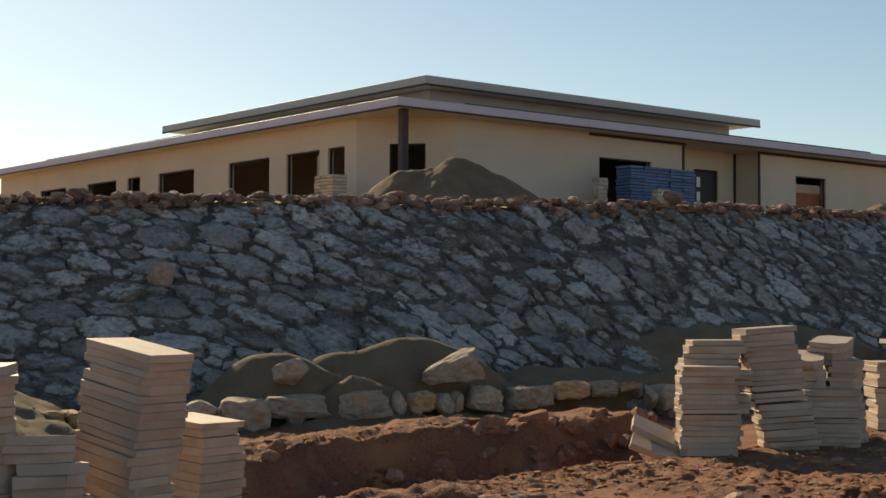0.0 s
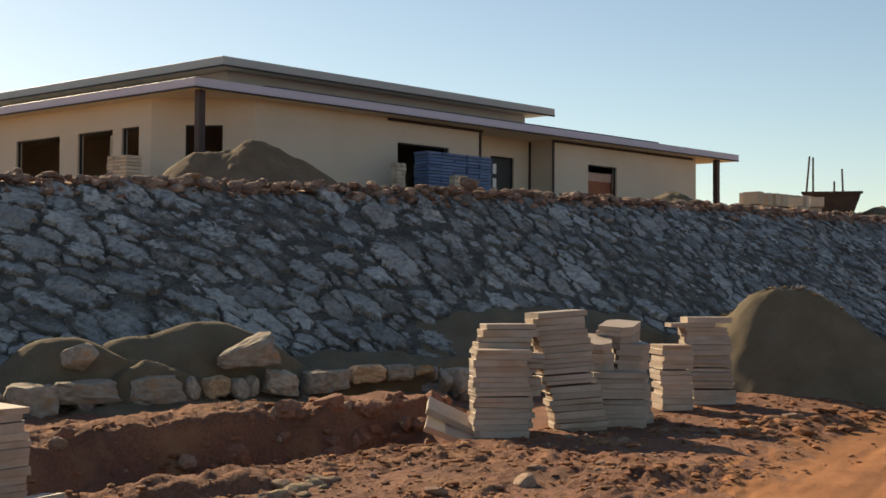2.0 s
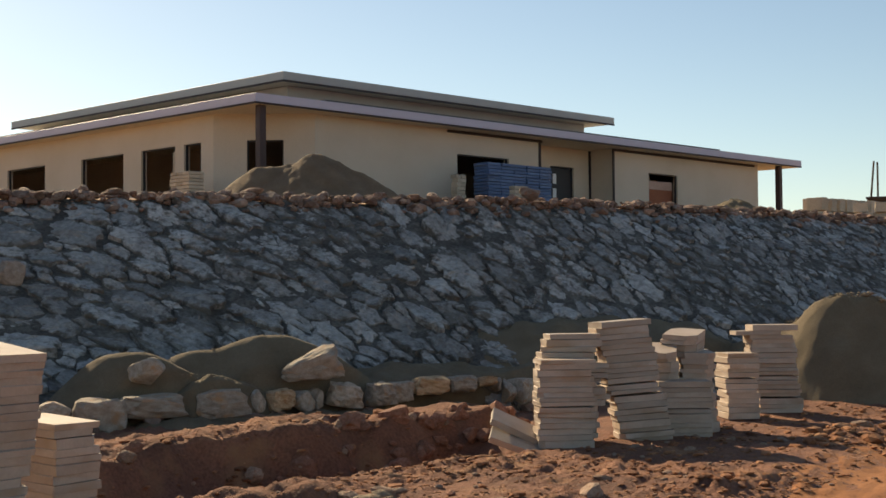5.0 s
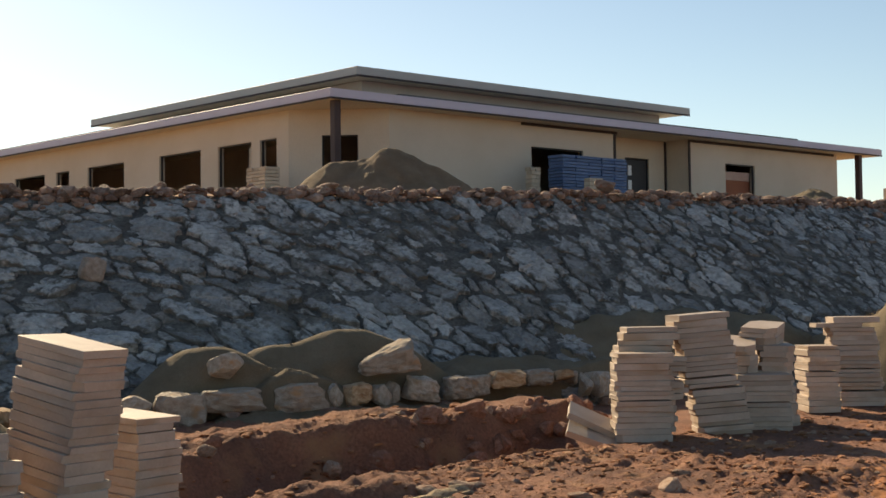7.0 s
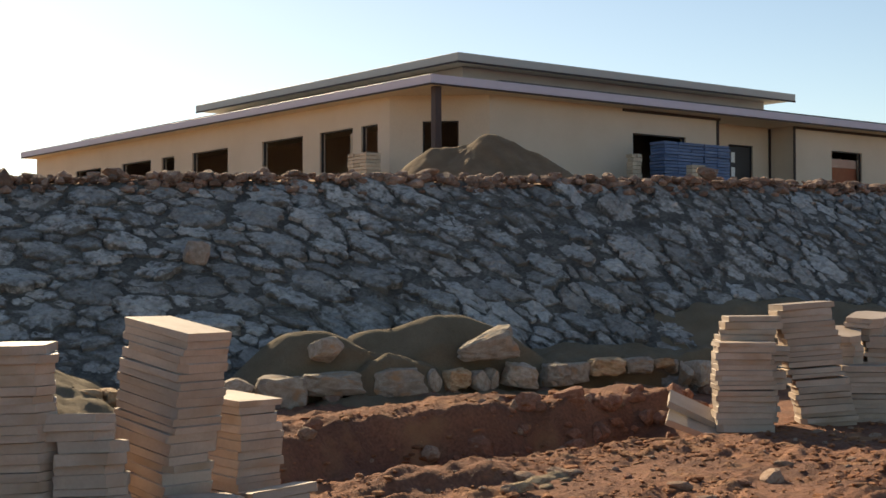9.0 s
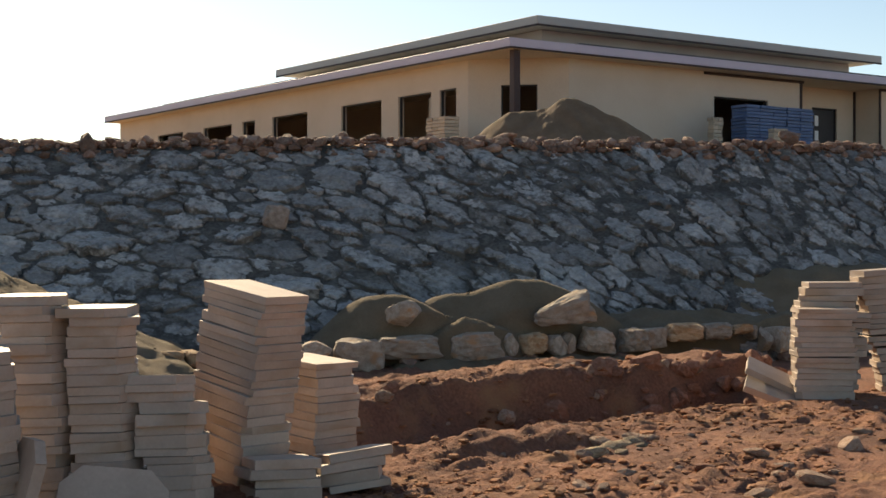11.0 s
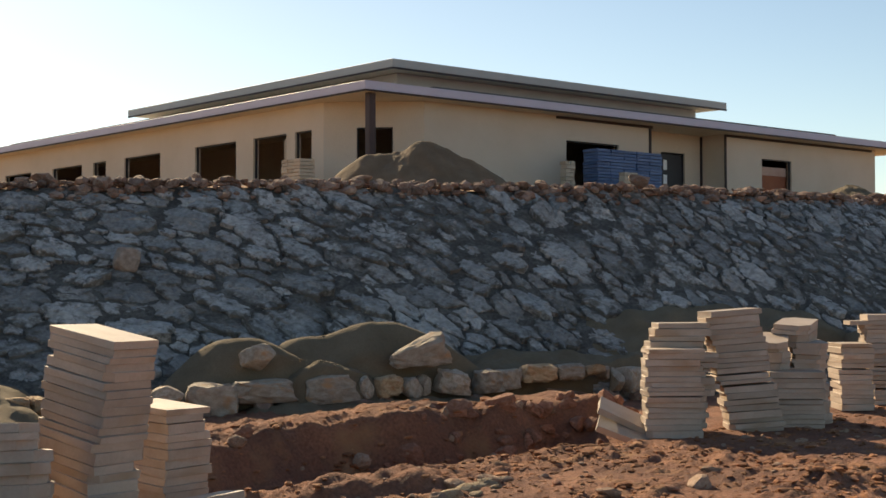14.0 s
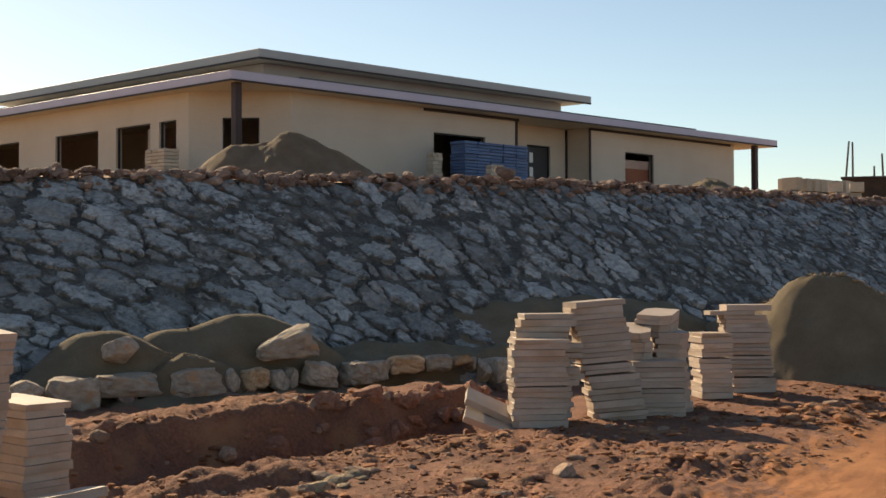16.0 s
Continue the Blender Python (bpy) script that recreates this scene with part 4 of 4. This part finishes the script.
# loose boulders along the crest
S0, S1 = np.interp(3.0, LINE_X, LINE_S), np.interp(52.0, LINE_X, LINE_S)
s_at, count = S0, 0
while s_at < S1:
    far = step(30, 52, np.interp(s_at, LINE_S, LINE_X))
    for row in range(2):
        size = rock_rng.choice((0.06, 0.07, 0.08, 0.10, 0.12, 0.14, 0.17, 0.21)) * (0.92, 0.85)[row] * (1 - 0.5 * float(step(12, 27, float(np.interp(s_at, LINE_S, LINE_X)))))
        x, y, z = bank(s_at + rock_rng.uniform(-0.15, 0.15), rock_rng.uniform(-0.02, 0.02) + (0.02, -0.03)[row])
        rock("boulder", rock_rng.choice(BOULDERS), (float(x), float(y), float(crest_height(x)) + (0.0, 0.10)[row] + size * 0.35), (size * rock_rng.uniform(0.9, 1.35), size, size * rock_rng.uniform(0.75, 1.15)), (rock_rng.uniform(-25, 25), rock_rng.uniform(-25, 25), rock_rng.uniform(0, 360)),
             "loose reddish-brown boulder on the crest of the slope", "boulders along the crest")
    s_at += rock_rng.uniform(0.26, 0.50) * (1 + 0.9 * far)
rock("boulder", BOULDERS[2], (18.85, 16.55, CREST_Z + 0.20), (0.25, 0.17, 0.19), (8, 20, -40), "pointed reddish boulder standing on the crest", "boulders along the crest")


def scatter(name, label, places, mat, seed, protos=6, lay=None):
    """Very many small stones in one mesh. places: x, y, z, size; lay: the way in which most of them lie, in degrees."""
    r = random.Random(seed)
    shapes = []
    for _ in range(protos):
        bm = bmesh.new()
        bmesh.ops.create_icosphere(bm, subdivisions=1, radius=1.0)
        for v in bm.verts:
            v.co = Vector((v.co.x * r.uniform(0.7, 1.25), v.co.y * r.uniform(0.7, 1.25), v.co.z * r.uniform(0.45, 0.85)))
        bm.verts.index_update()
        shapes.append((np.array([v.co[:] for v in bm.verts]), [[v.index for v in f.verts] for f in bm.faces]))
        bm.free()
    verts, faces = [], []
    for x, y, z, size in places:
        vs, fs = r.choice(shapes)
        a = r.uniform(0, 6.28) if lay is None else radians(lay + r.gauss(0, 28))
        c, s = math.cos(a), math.sin(a)
        sx = size * (r.uniform(0.8, 1.4) if lay is None else r.uniform(0.9, 2.3))
        n = len(verts)
        verts += np.stack([(vs[:, 0] * c * sx - vs[:, 1] * s * size) + x, (vs[:, 0] * s * sx + vs[:, 1] * c * size) + y, vs[:, 2] * size * (1.0 if lay is None else 0.75) + z], -1).tolist()
        faces += [[n + i for i in f] for f in fs]
    return tagged(joined(name, verts, faces, mat), label, "rubble", kind="stuff")


r = random.Random(3)
places = []
for _ in range(10000):
    x, y = r.uniform(4.5, 19), r.uniform(6.3, 10.2)
    track = (x - 12.5) * 0.30 - (y - 7.6)
    if track > 0.8 and r.random() < 0.9:
        continue
    loose = float(cloddy(np.array(x), np.array(y)))
    if r.random() > (0.22 + 0.78 * loose) * (0.34 if x > 10.9 and y > 6.7 else 0.3 if (x < 7.4 and y > 8.0) else 1.0):
        continue
    size = min(0.06, 0.005 + r.expovariate(1 / (0.004 + 0.007 * loose)))
    places.append((x, y, float(ground_height(np.array(x), np.array(y))) + size * 0.25, size))
for _ in range(900):
    x, y = r.uniform(4.0, 11.5), r.uniform(9.5, 12.6)
    size = min(0.08, 0.010 + r.expovariate(1 / 0.014))
    places.append((x, y, float(ground_height(np.array(x), np.array(y))) + size * 0.2, size))
for _ in range(420):
    x = r.uniform(13.5, 22)
    y = 8.05 + 0.02 * (x - 14) + r.gauss(0, 0.22)
    size = min(0.12, 0.015 + r.expovariate(1 / 0.02))
    places.append((x, y, float(ground_height(np.array(x), np.array(y))) + size * 0.3, size))
scatter("soil_clods", "scattered clods and small stones on the red soil", places, CLOD, 1, lay=18)
places = []
for _ in range(5200):
    s = r.uniform(S0, S1)
    d = r.gauss(-0.012, 0.038)
    x, y, z = bank(s, d)
    size = min(0.13, 0.02 + r.expovariate(1 / 0.034))
    places.append((float(x), float(y), float(min(z, crest_height(x) + 0.03)) + size * 0.35 + max(0.0, 0.10 - abs(d) * 3.5) * r.random(), size))
scatter("crest_rubble", "small reddish rubble along the crest of the slope", places, RUBBLE, 2)

def crest_crumbs(label, points, base, seed, count, spread, big):
    """Dry crumbs along the crest of a heap, through points x, y, z."""
    q = random.Random(seed)
    seg = np.r_[0, np.cumsum([math.dist(a, b) for a, b in zip(points, points[1:])])]
    px, py, pz = (np.array([p[i] for p in points]) for i in range(3))
    spots = []
    for _ in range(count):
        d = q.uniform(0, seg[-1])
        off = q.gauss(0, spread)
        size = min(0.05, 0.004 + q.expovariate(1 / big))
        x, y, z = (float(np.interp(d, seg, c)) for c in (px, py, pz))
        spots.append((x + off * 0.5, y + off * 0.85, z + base - abs(off) * 0.8 + size * 0.2, size))
    return scatter("sand_crumbs", label, spots, GRAVEL, seed)


crest_crumbs("dry crumbs along the crest of a large sand heap", [(19.3 + CROSS[0] * u - 0.4395 * min(0, u + 0.3), 10.5 + CROSS[1] * u - 0.2385 * min(0, u + 0.3), z) for u, z in ((-1.5, 0.82), (-0.80, 1.10), (-0.55, 1.34), (-0.2, 1.47), (0.30, 1.47), (0.85, 1.12))], 0.19, 51, 420, 0.05, 0.009)
crest_crumbs("dry crumbs along the crest of a sand heap", [(9.67, 15.78, 0.89), (9.92, 15.61, 0.95), (10.09, 15.47, 0.93), (10.29, 14.96, 0.67), (10.54, 14.72, 0.66), (11.03, 14.57, 0.50)], 0.02, 52, 320, 0.05, 0.003)
crest_crumbs("dry crumbs along the crest of a sand heap", [(10.78, 15.47, 0.92), (11.26, 15.29, 0.98), (11.7, 15.11, 1.13), (11.91, 15.0, 1.13), (12.22, 14.77, 0.99), (12.67, 14.34, 0.58)], 0.02, 53, 320, 0.05, 0.003)
places = []
for _ in range(900):
    a, d = r.uniform(0, 6.283), 3.2 * math.sqrt(r.random())
    x, y = 4.7 + d * math.cos(a), 17.2 + d * math.sin(a)
    if y > 15.7 - 0.28 * (x - 5.5):
        size = min(0.05, 0.008 + r.expovariate(1 / 0.009))
        places.append((x, y, 1.53 - 0.46 * max(0.0, math.hypot(x - 4.6, y - 17.2) - 0.1) + size * 0.2, size))
scatter("gravel", "loose gravel on a ridge of sand", places, GRAVEL, 6)

# single stones on the near ground and in the trench's bank
for k, (x, y, size) in enumerate(((6.88, 8.04, 0.10), (6.55, 7.2, 0.08), (7.34, 8.36, 0.12), (7.85, 8.51, 0.12), (6.69, 7.51, 0.045), (7.15, 7.28, 0.065), (7.24, 7.13, 0.1), (7.96, 7.32, 0.09),
                                  (7.81, 6.91, 0.12), (8.97, 7.24, 0.165), (8.53, 7.18, 0.07), (7.35, 6.2, 0.13), (6.29, 6.68, 0.05), (5.94, 6.98, 0.08), (6.53, 6.49, 0.06), (6.79, 6.23, 0.09), (7.12, 6.28, 0.06),
                                  (9.05, 6.66, 0.04), (10.74, 8.84, 0.09), (9.68, 7.69, 0.08), (12.25, 8.56, 0.08), (13.62, 8.29, 0.09), (14.11, 9.0, 0.07), (15.4, 8.3, 0.12), (6.1, 9.75, 0.13))):
    z = float(ground_height(np.array(x), np.array(y)))
    pale = k in (0, 2, 8, 9, 11, 20)
    mesh = r.choice(DUSTIES) if pale or k % 2 else r.choice(RED_STONES)
    rock("stone", mesh, (x, y, z + size * 0.15), (size * 1.15, size * 0.85, size * 0.55), (r.uniform(-10, 10), r.uniform(-10, 10), r.uniform(0, 360)), "flat pale weathered stone lying on red soil" if pale else "small brown stone lying on red soil", "stones on the ground")
for _ in range(70):
    x, y = r.uniform(5.5, 13.5), r.uniform(6.4, 9.3)
    if (x - 12.5) * 0.30 - (y - 7.6) > 0.9:
        continue
    z = float(ground_height(np.array(x), np.array(y)))
    size = r.choice((0.025, 0.03, 0.035, 0.045, 0.06))
    rock("stone", r.choice(RED_STONES[:4] + DUSTIES), (x, y, z + size * 0.2), (size * 1.2, size * 0.9, size * 0.6), (r.uniform(-10, 10), r.uniform(-10, 10), r.uniform(0, 360)), "small weathered stone lying on red soil", "stones on the ground")
for _ in range(44):
    x, y = r.uniform(4.6, 11.2), r.uniform(10.5, 11.9)
    z = float(ground_height(np.array(x), np.array(y)))
    size = r.choice((0.04, 0.05, 0.06, 0.08, 0.11, 0.15)) * (1.2 if x > 9.2 else 1.0)
    rock("stone", r.choice(RED_STONES + DUSTIES[:3]), (x, y, z - size * 0.2), (size, size * 0.85, size * 0.85), (r.uniform(-20, 20), r.uniform(-20, 20), r.uniform(0, 360)), "reddish stone stuck in the bank of spoil", "stones in the spoil bank")

for _ in range(42):
    x, y = r.uniform(9.8, 12.5), r.gauss(11.2, 0.22)
    z = float(ground_height(np.array(x), np.array(y)))
    size = r.choice((0.06, 0.09, 0.12, 0.16))
    rock("stone", r.choice(RED_STONES), (x, y, z + size * 0.05), (size, size * 0.85, size * 0.8), (r.uniform(-20, 20), r.uniform(-20, 20), r.uniform(0, 360)), "rounded reddish stone piled at the end of the spoil", "stones in the spoil bank")

# larger stones bedded in the cut face of the spoil
for x, y, size, red in ((8.65, 11.40, 0.13, 0), (9.00, 11.25, 0.06, 0), (9.16, 11.23, 0.055, 0), (9.80, 11.27, 0.055, 0), (9.92, 11.53, 0.08, 0), (9.58, 11.66, 0.065, 0), (10.98, 11.46, 0.07, 0),
                        (11.45, 11.44, 0.08, 0), (11.74, 11.47, 0.125, 1), (11.99, 11.65, 0.09, 1), (10.28, 11.71, 0.095, 1), (7.26, 11.50, 0.10, 0), (7.04, 11.13, 0.10, 0)):
    z = float(ground_height(np.array(x), np.array(y)))
    rock("stone", r.choice(RED_STONES if red else DUSTIES), (x, y - size * 0.25, z + size * 0.1), (size, size * 0.8, size * 0.9), (r.uniform(-15, 15), r.uniform(-15, 15), r.uniform(0, 360)), "rounded red stone bedded in the spoil" if red else "dusty brown stone bedded in the spoil", "stones in the spoil bank")

# a broken ledge of greenish stone at the end of the near ridge
for x, y, w, h in ((6.98, 8.08, 0.17, 0.11), (7.16, 8.20, 0.13, 0.09), (7.34, 8.28, 0.19, 0.12), (7.56, 8.38, 0.15, 0.09), (7.76, 8.46, 0.18, 0.08), (7.98, 8.55, 0.12, 0.06), (7.30, 8.10, 0.09, 0.05), (7.62, 8.22, 0.08, 0.05)):
    z = float(ground_height(np.array(x), np.array(y)))
    rock("stone", rock_mesh("stone", r, GREEN_STONE, (1, 0.8, 0.8), 2, 12, 0.14), (x, y, z + h * 0.1), (w, w * 0.7, h * 0.6), (r.uniform(-8, 8), r.uniform(-8, 8), 15 + r.uniform(-20, 20)), "broken greenish-grey stone lying in red soil", "stones of a broken ledge")

# ---- things on the platform ----
PLAT = CREST_Z + 0.5


def block_stack(name, label, place, turn, long, deep, high, courses, across, mat, part_name, gap=0.006, jitter=0.008, seed=0, category="block stack"):
    """A stack of blocks in courses, each block a mesh of its own."""
    r = random.Random(seed)
    top = empty(name, place)
    top.rotation_euler = (0, 0, radians(turn))
    lb, hb = long / across, high / courses
    bm = bmesh.new()
    box(bm, 0, 0, 0, lb - gap, deep, hb - gap, bevel=0.008)
    me = mesh_of(part_name, bm, mat)
    for c in range(courses):
        for k in range(across):
            ob = new(part_name, me)
            ob.parent = top
            ob.location = (k * lb + r.gauss(0, jitter), r.gauss(0, jitter), c * hb)
            ob.rotation_euler = (0, 0, r.gauss(0, 0.012))
    return tagged(top, label, category)


block_stack("wrapped_pallet", "long stack of blue wrapped sheets on the platform", (30.33, 28.3, PLAT), 0, 2.92, 0.6, 1.93, 20, 5, BLUE, "blue_sheet", 0.012, 0.014, 1, "pallet stack")
block_stack("brick_stack", "square stack of cream bricks before a window", (22.1, 31.1, PLAT), 90, 0.9, 0.5, 1.33, 14, 3, PALE_BLOCK, "brick", 0.01, 0.008, 2, "brick stack")
block_stack("brick_stack", "small stack of cream bricks by the building", (29.30, 28.6, PLAT), 0, 0.40, 0.25, 1.52, 13, 2, PALE_BLOCK, "brick", 0.01, 0.01, 3, "brick stack")
block_stack("brick_stack", "low stack of cream bricks before blue sheets", (30.06, 27.0, PLAT), -5, 0.52, 0.25, 1.12, 10, 2, PALE_BLOCK, "brick", 0.01, 0.01, 4, "brick stack")
block_stack("block_pile", "long pile of pale concrete blocks on the crest", (33.9, 19.5, PLAT - 0.2), -4, 3.1, 0.5, 0.76, 2, 11, PALE_BLOCK, "block", 0.03, 0.065, 5)
block_stack("block_pile", "short pile of pale concrete blocks on the crest", (33.4, 18.0, PLAT - 0.25), -62, 0.75, 0.5, 0.54, 2, 2, PALE_BLOCK, "block", 0.02, 0.06, 6)
block_stack("block_pile", "far low pile of pale concrete blocks", (43.55, 20.16, PLAT - 0.1), -66, 1.4, 0.5, 0.66, 3, 5, PALE_BLOCK, "block", 0.02, 0.06, 7)


def mixer_skip():
    """A dark steel skip with poles standing in it."""
    top = empty("steel_skip", (39.55, 20.98, PLAT))
    top.rotation_euler = (0, 0, radians(-62))
    bm = bmesh.new()
    low = [(0.25, 0.0), (1.45, 0.0), (1.45, 1.0), (0.25, 1.0)]
    high = [(0.0, -0.1), (1.75, -0.1), (1.75, 1.1), (0.0, 1.1)]
    inner = [(0.05, -0.05), (1.70, -0.05), (1.70, 1.05), (0.05, 1.05)]
    rings = [[bm.verts.new((x, y, z)) for x, y in ring] for ring, z in ((low, 0.0), (high, 0.82), (inner, 0.82), ([(0.3, 0.05), (1.4, 0.05), (1.4, 0.95), (0.3, 0.95)], 0.05))]
    for a, b in zip(rings, rings[1:]):
        for i in range(4):
            bm.faces.new((a[i], a[(i + 1) % 4], b[(i + 1) % 4], b[i]))
    bm.faces.new(rings[0][::-1])
    bm.faces.new(rings[-1])
    part("body", bm, RUST, top)
    part("rim", boxed(-0.04, -0.16, 0.80, 1.80, -0.09, 0.88, bevel=0.01), RUST, top)
    for x, y, lean, long in ((0.13, 0.2, 5, 1.95), (0.32, 0.3, 0, 1.92), (0.96, 0.4, 0, 1.17), (1.22, 0.4, -2, 1.55)):
        bm = bmesh.new()
        bmesh.ops.create_cone(bm, cap_ends=True, segments=10, radius1=0.035, radius2=0.03, depth=long, matrix=Matrix.Translation((x, y, long / 2 + 0.06)) @ Matrix.Rotation(radians(lean), 4, "Y"))
        part("pole", bm, TIMBER, top, "upright timber pole")
    return tagged(top, "dark rusty steel skip with upright timber poles", "skip")


mixer_skip()

# ---- the stones of the slope ----
stone_rng = random.Random(21)
FACE = math.hypot(TOE_RUN, CREST_Z - 0.15)


def lie_of(s):
    """How the stones lie on the face at s: the turn of their long side from level towards down the slope, and how long they are."""
    x = float(np.interp(s, LINE_S, LINE_X))
    a = radians(10 + 40 * float(step(9.0, 13.0, x)) + 22 * float(step(13.5, 18.0, x)) + 36 * float(step(17.0, 24.0, x)))
    return math.cos(a), math.sin(a), 1.28 + 0.42 * float(step(9.0, 14.0, x))


def eased(du, dw, lie):
    """A step on the face, measured in the stones' own proportions."""
    c, n, k = lie
    return (du * c + dw * n) / k, (-du * n + dw * c) * math.sqrt(k)


def seed_points():
    """Stones of many sizes thrown on the face, none overlapping its neighbours."""
    got, cells = [], {}
    a0, a1 = float(np.interp(1.0, LINE_X, LINE_S)), float(np.interp(62.0, LINE_X, LINE_S))

    def free(s, w, rad):
        i, j = int(s // 0.8), int(w // 0.8)
        lie = lie_of(s)
        for a in (i - 2, i - 1, i, i + 1, i + 2):
            for b in (j - 2, j - 1, j, j + 1, j + 2):
                for q in cells.get((a, b), ()):
                    if math.hypot(*eased(q[0] - s, q[1] - w, lie)) < 0.88 * (q[2] + rad):
                        return False
        return True
    for rad, tries in ((0.40, 110), (0.33, 600), (0.27, 3500), (0.19, 12000), (0.115, 22000)):
        for _ in range(tries):
            s, w = stone_rng.uniform(a0, a1), stone_rng.uniform(0.16, FACE + 0.1)
            rr = rad * stone_rng.uniform(0.82, 1.12) * (1 - 0.34 * float(step(15.0, 23.0, float(np.interp(s, LINE_S, LINE_X)))))
            if w > 0.1 + 1.05 * rr and free(s, w, rr):
                got.append((s, w, rr))
                cells.setdefault((int(s // 0.8), int(w // 0.8)), []).append((s, w, rr))
    return got, cells


def outline(me, others):
    """The stone's share of the face among its neighbours, as a ring about its seed."""
    s, w, rad = me
    lie = lie_of(s)
    c, n, k = lie
    ring = [(1.45 * rad * math.cos(a), 1.45 * rad * math.sin(a)) for a in (2 * math.pi * (i + stone_rng.uniform(-0.3, 0.3)) / 9 for i in range(9))]
    for q in others:
        dx, dy = eased(q[0] - s, q[1] - w, lie)
        d2 = dx * dx + dy * dy
        if d2 < 1e-9 or d2 > 3.0:
            continue
        d = math.sqrt(d2)
        cut = (d2 + rad * rad - q[2] * q[2]) / (2 * d)
        nx, ny = dx / d, dy / d
        out = []
        for i in range(len(ring)):
            p, q2 = ring[i], ring[(i + 1) % len(ring)]
            a, b = p[0] * nx + p[1] * ny - cut, q2[0] * nx + q2[1] * ny - cut
            if a <= 0:
                out.append(p)
            if (a < 0 < b) or (b < 0 < a):
                t = a / (a - b)
                out.append((p[0] + (q2[0] - p[0]) * t, p[1] + (q2[1] - p[1]) * t))
        ring = out
        if len(ring) < 3:
            return None
    back = []
    for u, v in ring:
        u, v = u * k, v / math.sqrt(k)
        back.append((u * c - v * n, u * n + v * c))
    return back


def stone_shape(ring, rad):
    """Points and faces of one broken stone over its outline: a foot in the mortar, a shoulder, an uneven tilted top."""
    pts = []
    n = len(ring)
    for i in range(n):
        p, q = ring[i], ring[(i + 1) % n]
        pts.append(p)
        edge = math.hypot(p[0] - q[0], p[1] - q[1])
        for t in ((0.27, 0.52, 0.78) if edge > 0.30 else (0.5,) if edge > 0.14 else ()):
            t += stone_rng.uniform(-0.08, 0.08)
            pts.append((p[0] + (q[0] - p[0]) * t + stone_rng.gauss(0, 0.05 * edge), p[1] + (q[1] - p[1]) * t + stone_rng.gauss(0, 0.05 * edge)))
    cx, cy = sum(p[0] for p in pts) / len(pts), sum(p[1] for p in pts) / len(pts)
    inset = stone_rng.choice((0.94, 0.98, 1.0, 1.03)) - 0.004 / rad
    tilt_a, tilt_b = stone_rng.gauss(0, 0.09), stone_rng.gauss(0.02, 0.09)
    high = rad * stone_rng.uniform(0.04, 0.13) + 0.016
    verts, faces, rims = [], [], []
    m = len(pts)
    skew = [stone_rng.uniform(0.80, 1.10) for _ in range(m)]
    for k, h, rim in ((1.0, -1, 0.0), (0.96, 0.55, 0.1), (0.80, 0.95, 0.6), (0.42, 1.05, 1.0)):
        for i, (x, y) in enumerate(pts):
            u, v = (x - cx) * inset * k * skew[i], (y - cy) * inset * k * skew[i]
            z = -0.08 if h < 0 else high * h + tilt_a * u + tilt_b * v + stone_rng.gauss(0, 0.011)
            verts.append((u + cx, v + cy, z))
            rims.append(rim)
    verts.append((cx, cy, high * 1.04 + stone_rng.gauss(0, 0.012)))
    rims.append(1.0)
    for a in range(3):
        for i in range(m):
            j = (i + 1) % m
            faces.append((a * m + i, a * m + j, (a + 1) * m + j, (a + 1) * m + i))
    for i in range(m):
        faces.append((3 * m + i, 3 * m + (i + 1) % m, 4 * m))
    return verts, faces, rims


def bank_frame(s, w):
    d = w / FACE
    e = 0.05
    p0 = Vector([float(c) for c in bank(s, d)])
    ps = Vector([float(c) for c in bank(s + e, d)]) - Vector([float(c) for c in bank(s - e, d)])
    pd = Vector([float(c) for c in bank(s, d + 0.02)]) - Vector([float(c) for c in bank(s, d - 0.02)])
    ax = ps.normalized()
    up = pd.cross(ax).normalized()
    if up.z < 0:
        up = -up
    ay = ax.cross(up).normalized()
    if ay.dot(pd) < 0:
        ay = -ay
    return p0, ax, ay, up


def build_stones():
    seeds, cells = seed_points()
    middle = float(np.interp(14.0, LINE_X, LINE_S))
    near = sorted((q for q in seeds if q[2] > 0.14 and q[1] < FACE * 0.95), key=lambda q: abs(q[0] - middle))[:290]
    near = set(near)
    all_v, all_f, all_r = [], [], []
    for q in seeds:
        i, j = int(q[0] // 0.8), int(q[1] // 0.8)
        others = [o for a in (i - 2, i - 1, i, i + 1, i + 2) for b in (j - 2, j - 1, j, j + 1, j + 2) for o in cells.get((a, b), ()) if o is not q]
        ring = outline(q, others)
        if not ring:
            continue
        vs, fs, rims = stone_shape(ring, q[2])
        p0, ax, ay, up = bank_frame(q[0], q[1])
        if q in near:
            me = bpy.data.meshes.new("stone")
            turn = Matrix((ax, ay, up)).transposed()
            flip = turn.determinant() < 0
            me.from_pydata([ax * u + ay * v + up * h for u, v, h in vs], [], [f[::-1] for f in fs] if flip else fs)
            me.materials.append(PITCH)
            me.attributes.new("rim", "FLOAT", "POINT").data.foreach_set("value", rims)
            ob = new("stone", me)
            ob.parent = embankment
            ob.location = p0
        else:
            n = len(all_v)
            all_r += rims
            flip = Matrix((ax, ay, up)).determinant() < 0
            all_v += [p0 + ax * u + ay * v + up * h for u, v, h in vs]
            all_f += [tuple(n + k for k in (f[::-1] if flip else f)) for f in fs]
    rest = joined("far_stones", all_v, all_f, PITCH_FAR)
    rest.data.attributes.new("rim", "FLOAT", "POINT").data.foreach_set("value", all_r)
    rest.parent = embankment
    tagged(rest, "rest of the pale grey pitching stones", kind="stuff")


build_stones()
